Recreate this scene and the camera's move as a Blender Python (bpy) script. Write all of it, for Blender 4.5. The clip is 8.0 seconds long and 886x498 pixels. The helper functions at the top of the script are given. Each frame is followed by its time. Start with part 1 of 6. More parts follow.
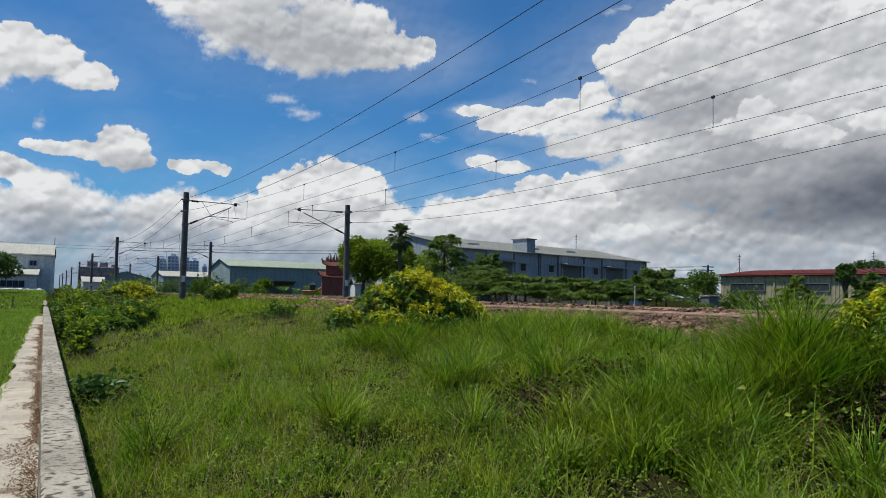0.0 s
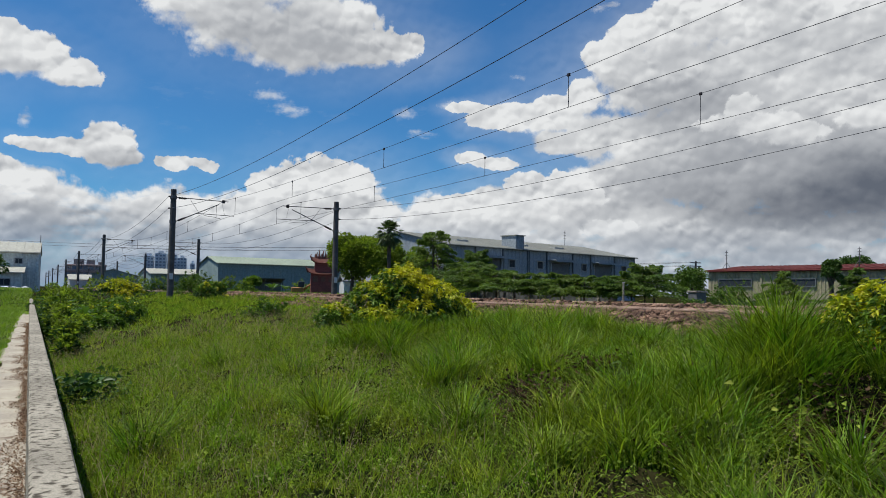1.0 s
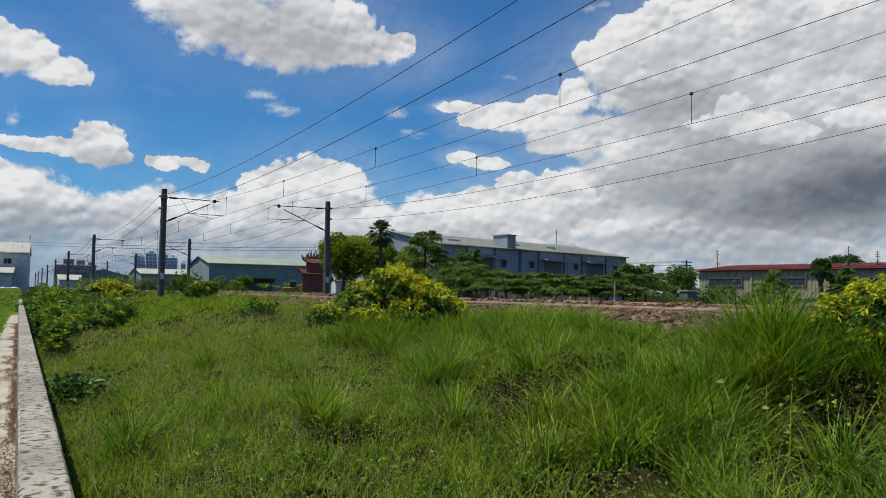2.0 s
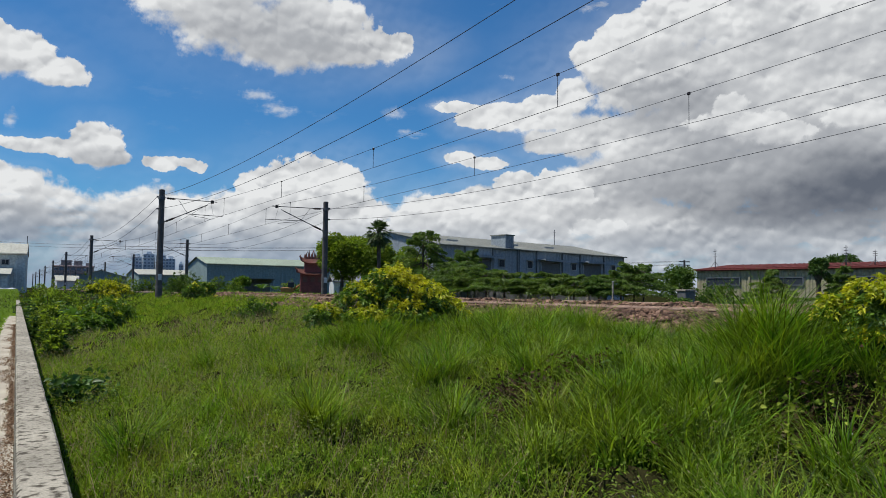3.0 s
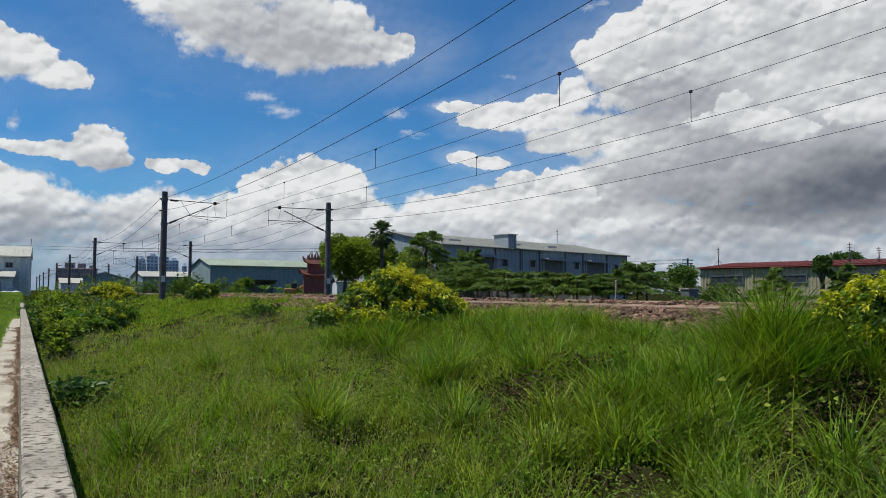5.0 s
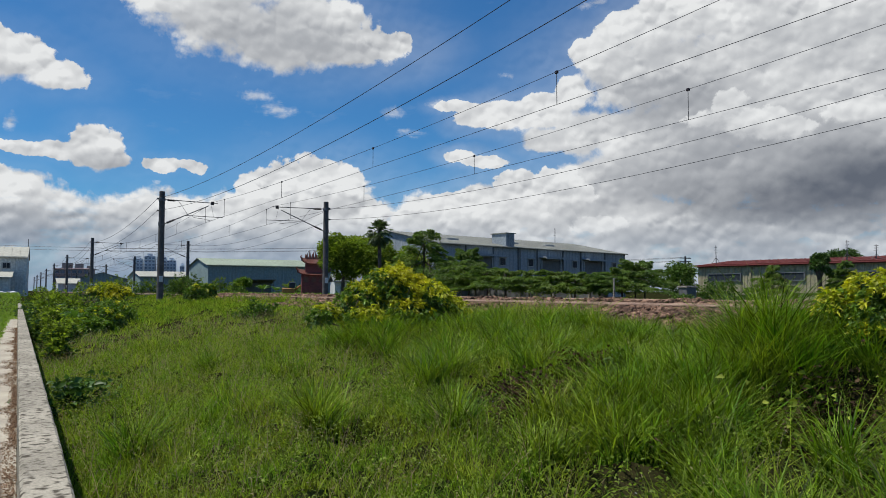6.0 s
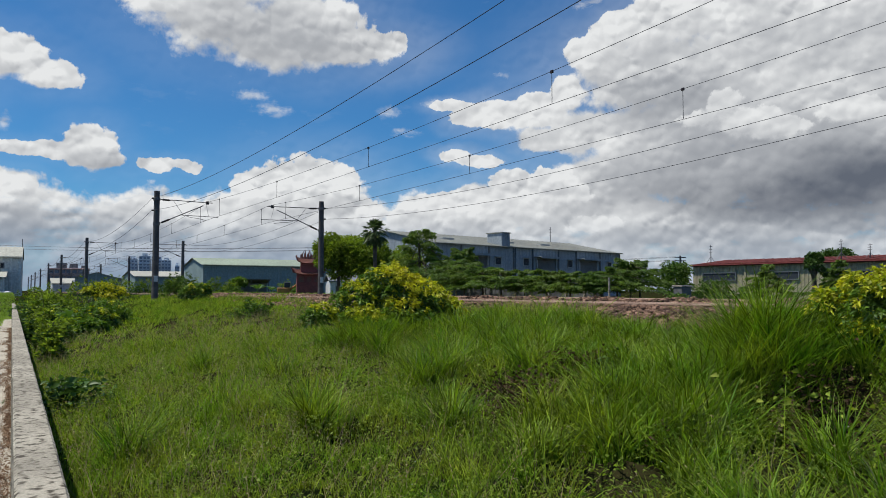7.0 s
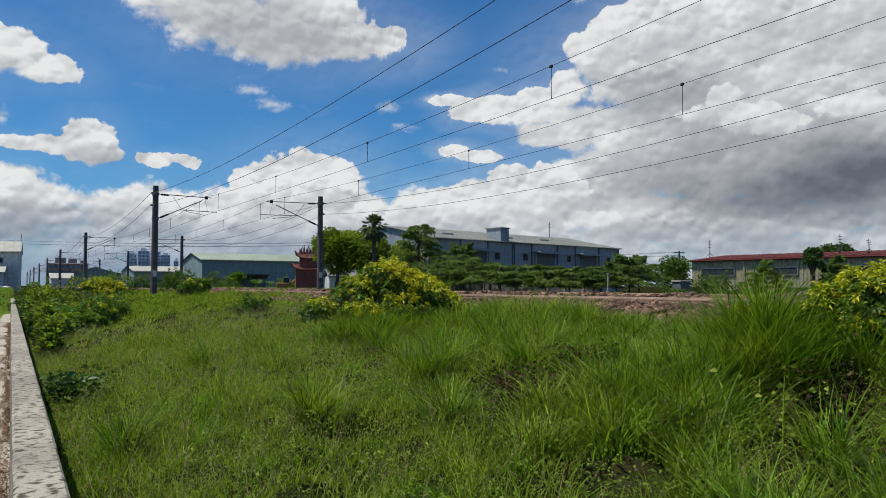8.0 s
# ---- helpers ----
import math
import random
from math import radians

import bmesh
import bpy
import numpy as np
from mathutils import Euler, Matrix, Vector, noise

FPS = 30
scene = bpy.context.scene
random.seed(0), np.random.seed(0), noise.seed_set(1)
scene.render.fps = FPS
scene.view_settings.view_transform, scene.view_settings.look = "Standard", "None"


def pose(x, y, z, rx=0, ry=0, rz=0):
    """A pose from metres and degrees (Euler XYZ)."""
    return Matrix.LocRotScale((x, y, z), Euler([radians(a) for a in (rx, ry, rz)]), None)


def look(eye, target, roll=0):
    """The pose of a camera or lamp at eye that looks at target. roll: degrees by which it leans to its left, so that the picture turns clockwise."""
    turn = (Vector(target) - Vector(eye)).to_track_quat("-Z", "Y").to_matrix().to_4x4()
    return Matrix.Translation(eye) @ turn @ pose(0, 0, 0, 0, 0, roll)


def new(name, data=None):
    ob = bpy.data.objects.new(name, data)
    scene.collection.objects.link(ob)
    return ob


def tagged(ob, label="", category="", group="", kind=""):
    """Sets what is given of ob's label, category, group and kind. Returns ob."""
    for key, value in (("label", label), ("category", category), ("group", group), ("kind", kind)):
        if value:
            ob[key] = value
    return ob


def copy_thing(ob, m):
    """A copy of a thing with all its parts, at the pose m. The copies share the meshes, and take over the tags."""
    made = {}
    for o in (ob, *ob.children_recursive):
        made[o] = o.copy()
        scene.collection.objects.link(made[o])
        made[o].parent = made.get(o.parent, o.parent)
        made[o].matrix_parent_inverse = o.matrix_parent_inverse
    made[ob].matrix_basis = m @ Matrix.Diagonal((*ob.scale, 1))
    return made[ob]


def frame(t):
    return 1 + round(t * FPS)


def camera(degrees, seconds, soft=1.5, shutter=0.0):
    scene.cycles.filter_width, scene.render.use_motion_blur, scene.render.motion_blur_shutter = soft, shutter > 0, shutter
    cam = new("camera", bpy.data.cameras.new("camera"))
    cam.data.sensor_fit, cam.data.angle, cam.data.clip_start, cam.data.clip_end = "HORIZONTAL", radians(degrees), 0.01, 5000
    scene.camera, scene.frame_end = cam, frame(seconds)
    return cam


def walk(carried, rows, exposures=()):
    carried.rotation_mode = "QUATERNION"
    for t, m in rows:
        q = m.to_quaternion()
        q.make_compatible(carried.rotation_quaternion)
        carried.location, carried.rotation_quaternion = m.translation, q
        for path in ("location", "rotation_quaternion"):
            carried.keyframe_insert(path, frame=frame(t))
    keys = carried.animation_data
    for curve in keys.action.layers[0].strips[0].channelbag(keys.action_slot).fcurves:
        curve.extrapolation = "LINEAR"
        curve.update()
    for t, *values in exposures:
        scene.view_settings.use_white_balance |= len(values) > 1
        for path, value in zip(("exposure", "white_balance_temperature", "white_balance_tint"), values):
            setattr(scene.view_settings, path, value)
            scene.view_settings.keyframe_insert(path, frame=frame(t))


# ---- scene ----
# ---------- camera and its walk ----------
cam = camera(61.42, 8.0, soft=0.75)


def carry(eye, ahead, right_z):
    """A pose from the eye, the viewing direction and the rise of the picture's right side."""
    eye, ahead = Vector(eye), Vector(ahead)
    return look(eye, eye + ahead * 10, math.degrees(math.asin(right_z)))


walk(cam, [
    (0.0, carry((0.0, 0.0, 1.5), (0.47337, 0.87864, 0.06252), 0.01916)),
    (0.5, carry((-0.003, 0.0, 1.5), (0.47919, 0.87564, 0.06034), 0.01658)),
    (1.0, carry((-0.004, -0.004, 1.501), (0.48648, 0.87175, 0.05824), 0.01584)),
    (1.5, carry((-0.005, -0.002, 1.5), (0.49341, 0.86788, 0.05771), 0.01600)),
    (3.0, carry((-0.007, -0.003, 1.5), (0.4984, 0.865, 0.05814), 0.01182)),
    (3.5, carry((-0.006, -0.006, 1.5), (0.49724, 0.86566, 0.05815), 0.00899)),
    (4.0, carry((-0.005, -0.006, 1.501), (0.49551, 0.86672, 0.05711), 0.00602)),
    (4.5, carry((-0.007, -0.008, 1.501), (0.49477, 0.86706, 0.05834), 0.00608)),
    (6.0, carry((-0.005, -0.003, 1.499), (0.4976, 0.86555, 0.05667), 0.00148)),
    (6.5, carry((-0.005, -0.006, 1.499), (0.49957, 0.86444, 0.05638), -0.00018)),
    (7.0, carry((-0.005, -0.008, 1.498), (0.50284, 0.86256, 0.05602), 0.00028)),
    (7.5, carry((-0.006, -0.008, 1.496), (0.50396, 0.86217, 0.05178), 0.0012)),
    (8.0, carry((-0.003, -0.005, 1.495), (0.5041, 0.86223, 0.04953), 0.00098)),
])

# ---------- sky, clouds and sun ----------
SUN_AZ, SUN_EL = -62.0, 66.0   # degrees from +y towards +x, and above the horizon
scene.view_settings.exposure = 0.0

sun_dir = Vector((math.sin(radians(SUN_AZ)) * math.cos(radians(SUN_EL)),
                  math.cos(radians(SUN_AZ)) * math.cos(radians(SUN_EL)), math.sin(radians(SUN_EL))))
sun = new("sun", bpy.data.lights.new("sun", "SUN"))
sun.data.energy, sun.data.angle, sun.data.color = 5.0, radians(0.6), (1.0, 0.95, 0.87)
sun.matrix_world = look(sun_dir * 200, (0, 0, 0))

# cumulus puffs: azimuth, elevation, half width, half height in degrees
CLOUD_HIGH = [(26.4, 18.6, 1.7, 0.9), (9.2, 20.9, 3.3, 1.9), (12.7, 19.5, 5.3, 2.6), (17.3, 18.6, 6.2, 2.2), (22.6, 18.1, 4.6, 1.6), (19.4, 20.1, 3.9, 2.0),
              (25.4, 18.2, 2.0, 0.9), (14, 23, 7, 3)]
CLOUD_WEST = [(-1.1, 15.4, 3.5, 1.5), (2.1, 14.5, 2.3, 1.0), (-1.8, 16.4, 1.6, 0.9), (-4.9, 14.3, 2.8, 2.1)]
CLOUD_SMALL = [(4.9, 9.9, 1.7, 1.5), (5.2, 9.0, 2.0, 0.8), (1.9, 9.6, 2.0, 0.6), (0.1, 9.7, 1.4, 0.4), (8.9, 9.0, 1.3, 0.5), (11.2, 9.0, 1.1, 0.5),
               (-0.4, 7.2, 1.8, 1.1), (-1.8, 7.9, 1.8, 0.9)]
CLOUD_TOWER = [(19.4, 7.5, 4.5, 2.3), (21.1, 8.3, 2.5, 1.6), (16.0, 7.9, 2.0, 1.2), (22.9, 5.9, 3.2, 1.6), (14.8, 5.4, 3.7, 1.6), (9.2, 5.7, 2.9, 1.5),
               (17.8, 4.9, 6.3, 2.4)]
CLOUD_CHAIN = [(29.0, 5.8, 3.1, 1.5), (33.3, 6.4, 2.5, 2.0), (38.0, 6.7, 4.2, 2.1), (35.9, 8.1, 2.0, 1.0), (31.6, 5.0, 5.2, 1.6)]
CLOUD_EAST = [(41.7, 17.5, 2.0, 1.3), (42.9, 18.4, 1.8, 1.3), (43.8, 19.5, 1.4, 1.3), (45.8, 19.1, 2.4, 1.9), (48.7, 19.6, 3.6, 1.9),
              (52.5, 19.6, 4.8, 2.1), (56.9, 18.3, 6.0, 3.4), (45.8, 15.6, 5.6, 2.9), (52.1, 15.5, 7.2, 3.8), (57.8, 13.0, 6.4, 5.1),
              (34.8, 13.4, 2.4, 1.1), (32.6, 13.0, 1.8, 0.7), (37.4, 13.5, 2.4, 1.3), (40.0, 14.9, 1.4, 1.3), (31.1, 14.0, 1.6, 0.4),
              (31.3, 10.4, 1.4, 0.6), (33.0, 9.9, 1.6, 0.5), (37.8, 11.4, 2.0, 1.1), (40.8, 11.8, 2.8, 1.9), (49.5, 11.7, 7.5, 2.6), (44.5, 11.5, 5.0, 2.2), (51.0, 13.8, 8.5, 5.0), (57.0, 9.6, 9.5, 5.0), (47.0, 9.6, 7.0, 3.6), (63.4, 15.1, 8.0, 6.3),
              (64.7, 7.9, 8.0, 7.6)]
CLOUD_EAST_LOW = [(35.0, 8.3, 1.1, 0.8), (33.0, 7.4, 1.8, 0.8), (30.9, 7.0, 1.6, 0.7), (38.7, 8.0, 1.8, 1.2), (36.5, 7.0, 2.4, 1.3),
                  (41.2, 8.0, 3.6, 2.1), (45.3, 9.1, 5.6, 2.5), (51.2, 8.5, 6.4, 3.4), (56.7, 7.8, 6.4, 3.8), (39.1, 5.5, 4.8, 1.5),
                  (47.3, 5.3, 7.2, 1.7), (54.8, 4.7, 8.0, 1.7), (43.0, 6.5, 4.5, 1.6), (33.5, 5.5, 3.6, 1.3)]
# nearer heaps that stand out bright, and the grey undersides
CLOUD_FRONT = [(50.7, 13.2, 1.9, 1.4), (50.0, 12.4, 2.2, 1.1), (52.4, 11.9, 2.4, 1.3), (54.5, 11.2, 2.2, 0.9), (60.2, 12.0, 2.3, 1.2), (35.0, 8.1, 1.2, 1.0),
               (38.4, 8.3, 1.7, 1.0), (39.5, 7.1, 2.0, 0.9), (33.9, 6.9, 2.0, 0.9), (36.1, 6.1, 2.4, 1.0), (41.2, 5.0, 2.2, 0.8)]
DARK_BASES = [(58.0, 6.3, 6.0, 1.3), (54.9, 5.8, 4.8, 0.9), (60.7, 7.1, 3.2, 1.7)]
GREY_BASES = [(46.6, 13.6, 3.6, 2.1), (52.4, 9.6, 6.4, 2.1), (45.3, 7.9, 5.6, 1.3), (18.2, 18.5, 6.0, 1.7), (0.9, 4.3, 4.8, 0.9),
              (56.7, 8.9, 6.0, 1.7), (5.1, 4.6, 3.6, 0.9), (4.8, 8.8, 2.4, 0.6)]


def build_world():
    w = bpy.data.worlds.new("sky")
    scene.world = w
    w.use_nodes = True
    nt = w.node_tree
    nt.nodes.clear()

    def n(kind, operation=None):
        node = nt.nodes.new(kind)
        if operation:
            node.operation = operation
        return node

    def put(sock, v):
        if isinstance(v, bpy.types.NodeSocket):
            nt.links.new(v, sock)
        else:
            sock.default_value = v

    def m(op, a, b=0.0, c=0.0, clamp=False):
        node = n("ShaderNodeMath", op)
        node.use_clamp = clamp
        for s, v in zip(node.inputs, (a, b, c)):
            put(s, v)
        return node.outputs[0]

    def vm(op, a, b=(0, 0, 0), c=(0, 0, 0)):
        node = n("ShaderNodeVectorMath", op)
        for s, v in zip(node.inputs, (a, b, c)):
            put(s, v)
        return node.outputs["Value" if op == "LENGTH" else "Vector"]

    def step(v, lo, hi, a=0.0, b=1.0):
        node = n("ShaderNodeMapRange")
        node.interpolation_type = "SMOOTHSTEP"
        for s, x in zip(node.inputs, (v, lo, hi, a, b)):
            put(s, x)
        return node.outputs[0]

    def mixc(f, a, b):
        node = n("ShaderNodeMix")
        node.data_type = "RGBA"
        put(node.inputs[0], f), put(node.inputs[6], a), put(node.inputs[7], b)
        return node.outputs[2]

    def fbm(p, scale, detail, rough=0.55, flat=True):
        node = n("ShaderNodeTexNoise")
        node.noise_dimensions = "2D" if flat else "3D"
        put(node.inputs["Vector"], p), put(node.inputs["Scale"], scale), put(node.inputs["Detail"], detail)
        put(node.inputs["Roughness"], rough)
        return node

    def cells(p, scale):
        node = n("ShaderNodeTexVoronoi")
        node.voronoi_dimensions, node.feature = "2D", "SMOOTH_F1"
        put(node.inputs["Vector"], p), put(node.inputs["Scale"], scale), put(node.inputs["Smoothness"], 0.12)
        return node.outputs["Distance"]

    def puffs(p):
        """Heads within heads, as on a cauliflower: low at the middle of a head, high in the creases."""
        a, b, c = (m("MULTIPLY", cells(p, k), w) for k, w in ((0.16, 0.46), (0.42, 0.27), (1.05, 0.13)))
        return m("ADD", m("ADD", a, b), c)

    def field(p, lists):
        best = None
        for lst in lists:
            for a, e, sa, se in lst:
                d = vm("LENGTH", vm("MULTIPLY_ADD", p, (1 / sa, 1 / se, 0), (-a / sa, -e / se, 0)))
                if best is None:
                    best = d
                else:
                    node = n("ShaderNodeMath", "SMOOTH_MIN")
                    put(node.inputs[0], best), put(node.inputs[1], d), put(node.inputs[2], 0.3)
                    best = node.outputs[0]
        return m("SUBTRACT", 1.0, best)

    way = n("ShaderNodeTexCoord").outputs["Generated"]
    sep = n("ShaderNodeSeparateXYZ")
    nt.links.new(way, sep.inputs[0])
    az = m("MULTIPLY", m("ARCTAN2", sep.outputs[0], sep.outputs[1]), 180 / math.pi)
    el = m("MULTIPLY", m("ARCSINE", sep.outputs[2]), 180 / math.pi)
    comb = n("ShaderNodeCombineXYZ")
    put(comb.inputs[0], az), put(comb.inputs[1], el)
    p0 = comb.outputs[0]

    warp = fbm(p0, 0.3, 6.0, 0.6).outputs["Color"]
    p = vm("ADD", vm("MULTIPLY_ADD", warp, (1.6, 1.2, 0), p0), (-0.8, -0.6, 0))
    curl = vm("MULTIPLY", vm("MULTIPLY_ADD", fbm(p0, 1.1, 5.0, 0.55).outputs["Color"], (0.55, 0.45, 0), p0), (1.0, 1.25, 0))
    sunward = (-0.14, 0.4, 0)
    heap = puffs(curl)
    heap_sun = puffs(vm("ADD", curl, sunward))
    fine = fbm(p0, 1.6, 8.0, 0.6).outputs["Fac"]
    soft = fbm(p0, 0.42, 5.0, 0.5).outputs["Fac"]
    relief = m("SUBTRACT", heap_sun, heap)
    rough = m("ADD", m("MULTIPLY", m("SUBTRACT", 0.42, heap), 1.7), m("MULTIPLY", m("SUBTRACT", fine, 0.5), 0.6))

    every = (CLOUD_HIGH, CLOUD_WEST, CLOUD_SMALL, CLOUD_TOWER, CLOUD_CHAIN, CLOUD_EAST, CLOUD_EAST_LOW)
    dens = field(p, every)
    dens_sun = field(vm("ADD", p, (-0.6, 1.8, 0)), every)
    # crisp towards the sun, frayed below
    facing = step(m("SUBTRACT", dens, dens_sun), -0.6, 0.5)
    edge = m("SUBTRACT", 0.8, m("MULTIPLY", facing, 0.62))
    body = m("ADD", m("MULTIPLY", dens, 1.6), m("ADD", rough, 0.08))
    alpha = step(body, -0.02, edge)
    # sky beyond the view: a loose field of the same clouds
    loose = step(fbm(vm("MULTIPLY", way, (1, 1, 2.2)), 2.6, 7.0, 0.58, False).outputs["Fac"], 0.55, 0.68)
    outside = m("MAXIMUM", step(m("ABSOLUTE", m("SUBTRACT", az, 28.0)), 36.0, 48.0), step(el, 24.0, 32.0))
    alpha = m("MAXIMUM", alpha, m("MULTIPLY", m("MULTIPLY", loose, outside), 0.6))

    # thin streaks
    strand = fbm(vm("MULTIPLY", p0, (0.5, 1.6, 0)), 0.55, 8.0, 0.65).outputs["Fac"]
    veil = m("MULTIPLY", step(strand, 0.52, 0.75), 0.55)
    streak = field(p, [[(13.0, 15.4, 2.4, 0.5), (15.6, 14.4, 2.0, 0.6), (17.3, 13.4, 1.9, 0.7), (24.3, 20.0, 1.2, 0.7), (34.5, 16.5, 1.6, 0.7),
                        (31.5, 13.9, 2.5, 0.5), (29.5, 14.2, 1.6, 0.5), (27.5, 12.0, 1.4, 0.4), (41.7, 21.0, 2.0, 0.8), (-0.6, 11.2, 0.5, 0.8), (26.0, 13.6, 1.0, 0.5)]])
    veil = m("MAXIMUM", m("MULTIPLY", veil, 0.08), m("MULTIPLY", m("MULTIPLY", step(m("ADD", streak, m("SUBTRACT", fine, 0.5)), 0.0, 0.9), step(strand, 0.38, 0.66)), 0.6))
    # heaped layer that thickens to the horizon
    layer = fbm(vm("MULTIPLY", p0, (0.4, 1.2, 0)), 0.5, 8.0, 0.6).outputs["Fac"]
    low = m("MULTIPLY", step(m("ADD", el, m("MULTIPLY", rough, -3.0)), 7.6, 6.2), step(m("ADD", layer, m("MULTIPLY", rough, 0.25)), 0.28, 0.5, 0.75, 1.0))
    veil = m("MAXIMUM", veil, m("MULTIPLY", step(dens, -1.6, 0.1), m("MULTIPLY", step(az, 12.0, 34.0, 0.35, 1.0), 0.2)))
    cover = m("MAXIMUM", m("MAXIMUM", alpha, veil), low)

    # lit heaps, grey where much cloud lies towards the sun
    deep = step(dens_sun, -0.1, 0.95)
    shade = m("MULTIPLY", step(m("ADD", field(p, (DARK_BASES,)), m("MULTIPLY", m("SUBTRACT", soft, 0.5), 1.4)), -1.6, 1.0), 0.56)
    grey = m("MULTIPLY", step(m("ADD", field(p, (GREY_BASES,)), m("MULTIPLY", m("SUBTRACT", soft, 0.5), 1.0)), -1.0, 0.7), 0.25)
    calm = m("SUBTRACT", 1.0, m("MULTIPLY", m("ADD", shade, grey), 1.1))
    lit = m("ADD", 0.86, m("MULTIPLY", m("MULTIPLY", relief, step(el, 9.0, 6.0, 1.0, step(az, 14.0, 22.0, 1.4, 1.2))), m("MULTIPLY", calm, m("MULTIPLY", step(soft, 0.35, 0.65, 1.3, 3.0), m("SUBTRACT", 1.0, m("MULTIPLY", deep, 0.55))))))
    lit = m("SUBTRACT", lit, m("ADD", m("MULTIPLY", deep, 0.16), m("ADD", shade, grey)))
    lit = m("ADD", lit, m("MULTIPLY", m("SUBTRACT", soft, 0.5), 0.3))
    lit = m("SUBTRACT", lit, m("MULTIPLY", m("MULTIPLY", step(el, 8.5, 5.0), step(az, 18.0, 8.0)), 0.04))
    lit = m("SUBTRACT", lit, m("MULTIPLY", step(az, 42.0, 50.0), 0.05))
    lit = m("SUBTRACT", lit, m("MULTIPLY", step(el, 6.0, 3.0), 0.12))
    # nearer heaps
    ahead = field(p, (CLOUD_FRONT,))
    ahead_sun = field(vm("ADD", p, (-0.2, 0.8, 0)), (CLOUD_FRONT,))
    up_face = step(m("SUBTRACT", ahead, ahead_sun), -0.5, 0.5)
    near = step(m("ADD", ahead, m("MULTIPLY", rough, 0.9)), 0.0, m("SUBTRACT", 0.75, m("MULTIPLY", up_face, 0.6)))
    near_lit = m("SUBTRACT", m("ADD", 0.88, m("MULTIPLY", relief, 1.5)), m("MULTIPLY", step(ahead_sun, -0.1, 0.8), 0.16))
    mix_lit = n("ShaderNodeMix")
    put(mix_lit.inputs[0], m("MULTIPLY", near, 0.85)), put(mix_lit.inputs[2], lit), put(mix_lit.inputs[3], near_lit)
    lit = m("ADD", mix_lit.outputs[0], 0.0, clamp=True)
    cover = m("MAXIMUM", cover, near)
    ramp = n("ShaderNodeValToRGB")
    put(ramp.inputs[0], lit)
    e = ramp.color_ramp.elements
    e[0].position, e[0].color = 0.0, (0.13, 0.15, 0.19, 1)
    e[1].position, e[1].color = 0.95, (0.86, 0.875, 0.88, 1)
    mid = ramp.color_ramp.elements.new(0.5)
    mid.color = (0.455, 0.475, 0.505, 1)
    clouds = ramp.outputs[0]
    haze = mixc(step(el, 6.5, 0.5), clouds, mixc(step(az, 45.0, 15.0, 0.45, 0.85), clouds, (0.24, 0.34, 0.48, 1)))

    sky = n("ShaderNodeTexSky")
    sky.sky_type, sky.sun_disc, sky.sun_elevation, sky.sun_rotation = "NISHITA", False, radians(SUN_EL), radians(SUN_AZ)
    sky.altitude, sky.air_density, sky.dust_density, sky.ozone_density = 50.0, 1.0, 0.3, 2.5
    tint = vm("MULTIPLY", sky.outputs[0], SKY_TINT)
    bg_sky, bg_cloud = n("ShaderNodeBackground"), n("ShaderNodeBackground")
    put(bg_sky.inputs[0], tint), put(bg_sky.inputs[1], 0.08)
    put(bg_cloud.inputs[0], haze), put(bg_cloud.inputs[1], 0.92)
    both, out = n("ShaderNodeMixShader"), n("ShaderNodeOutputWorld")
    put(both.inputs[0], cover)
    nt.links.new(bg_sky.outputs[0], both.inputs[1])
    nt.links.new(bg_cloud.outputs[0], both.inputs[2])
    nt.links.new(both.outputs[0], out.inputs[0])


SKY_TINT = (0.36, 0.84, 1.22)
build_world()


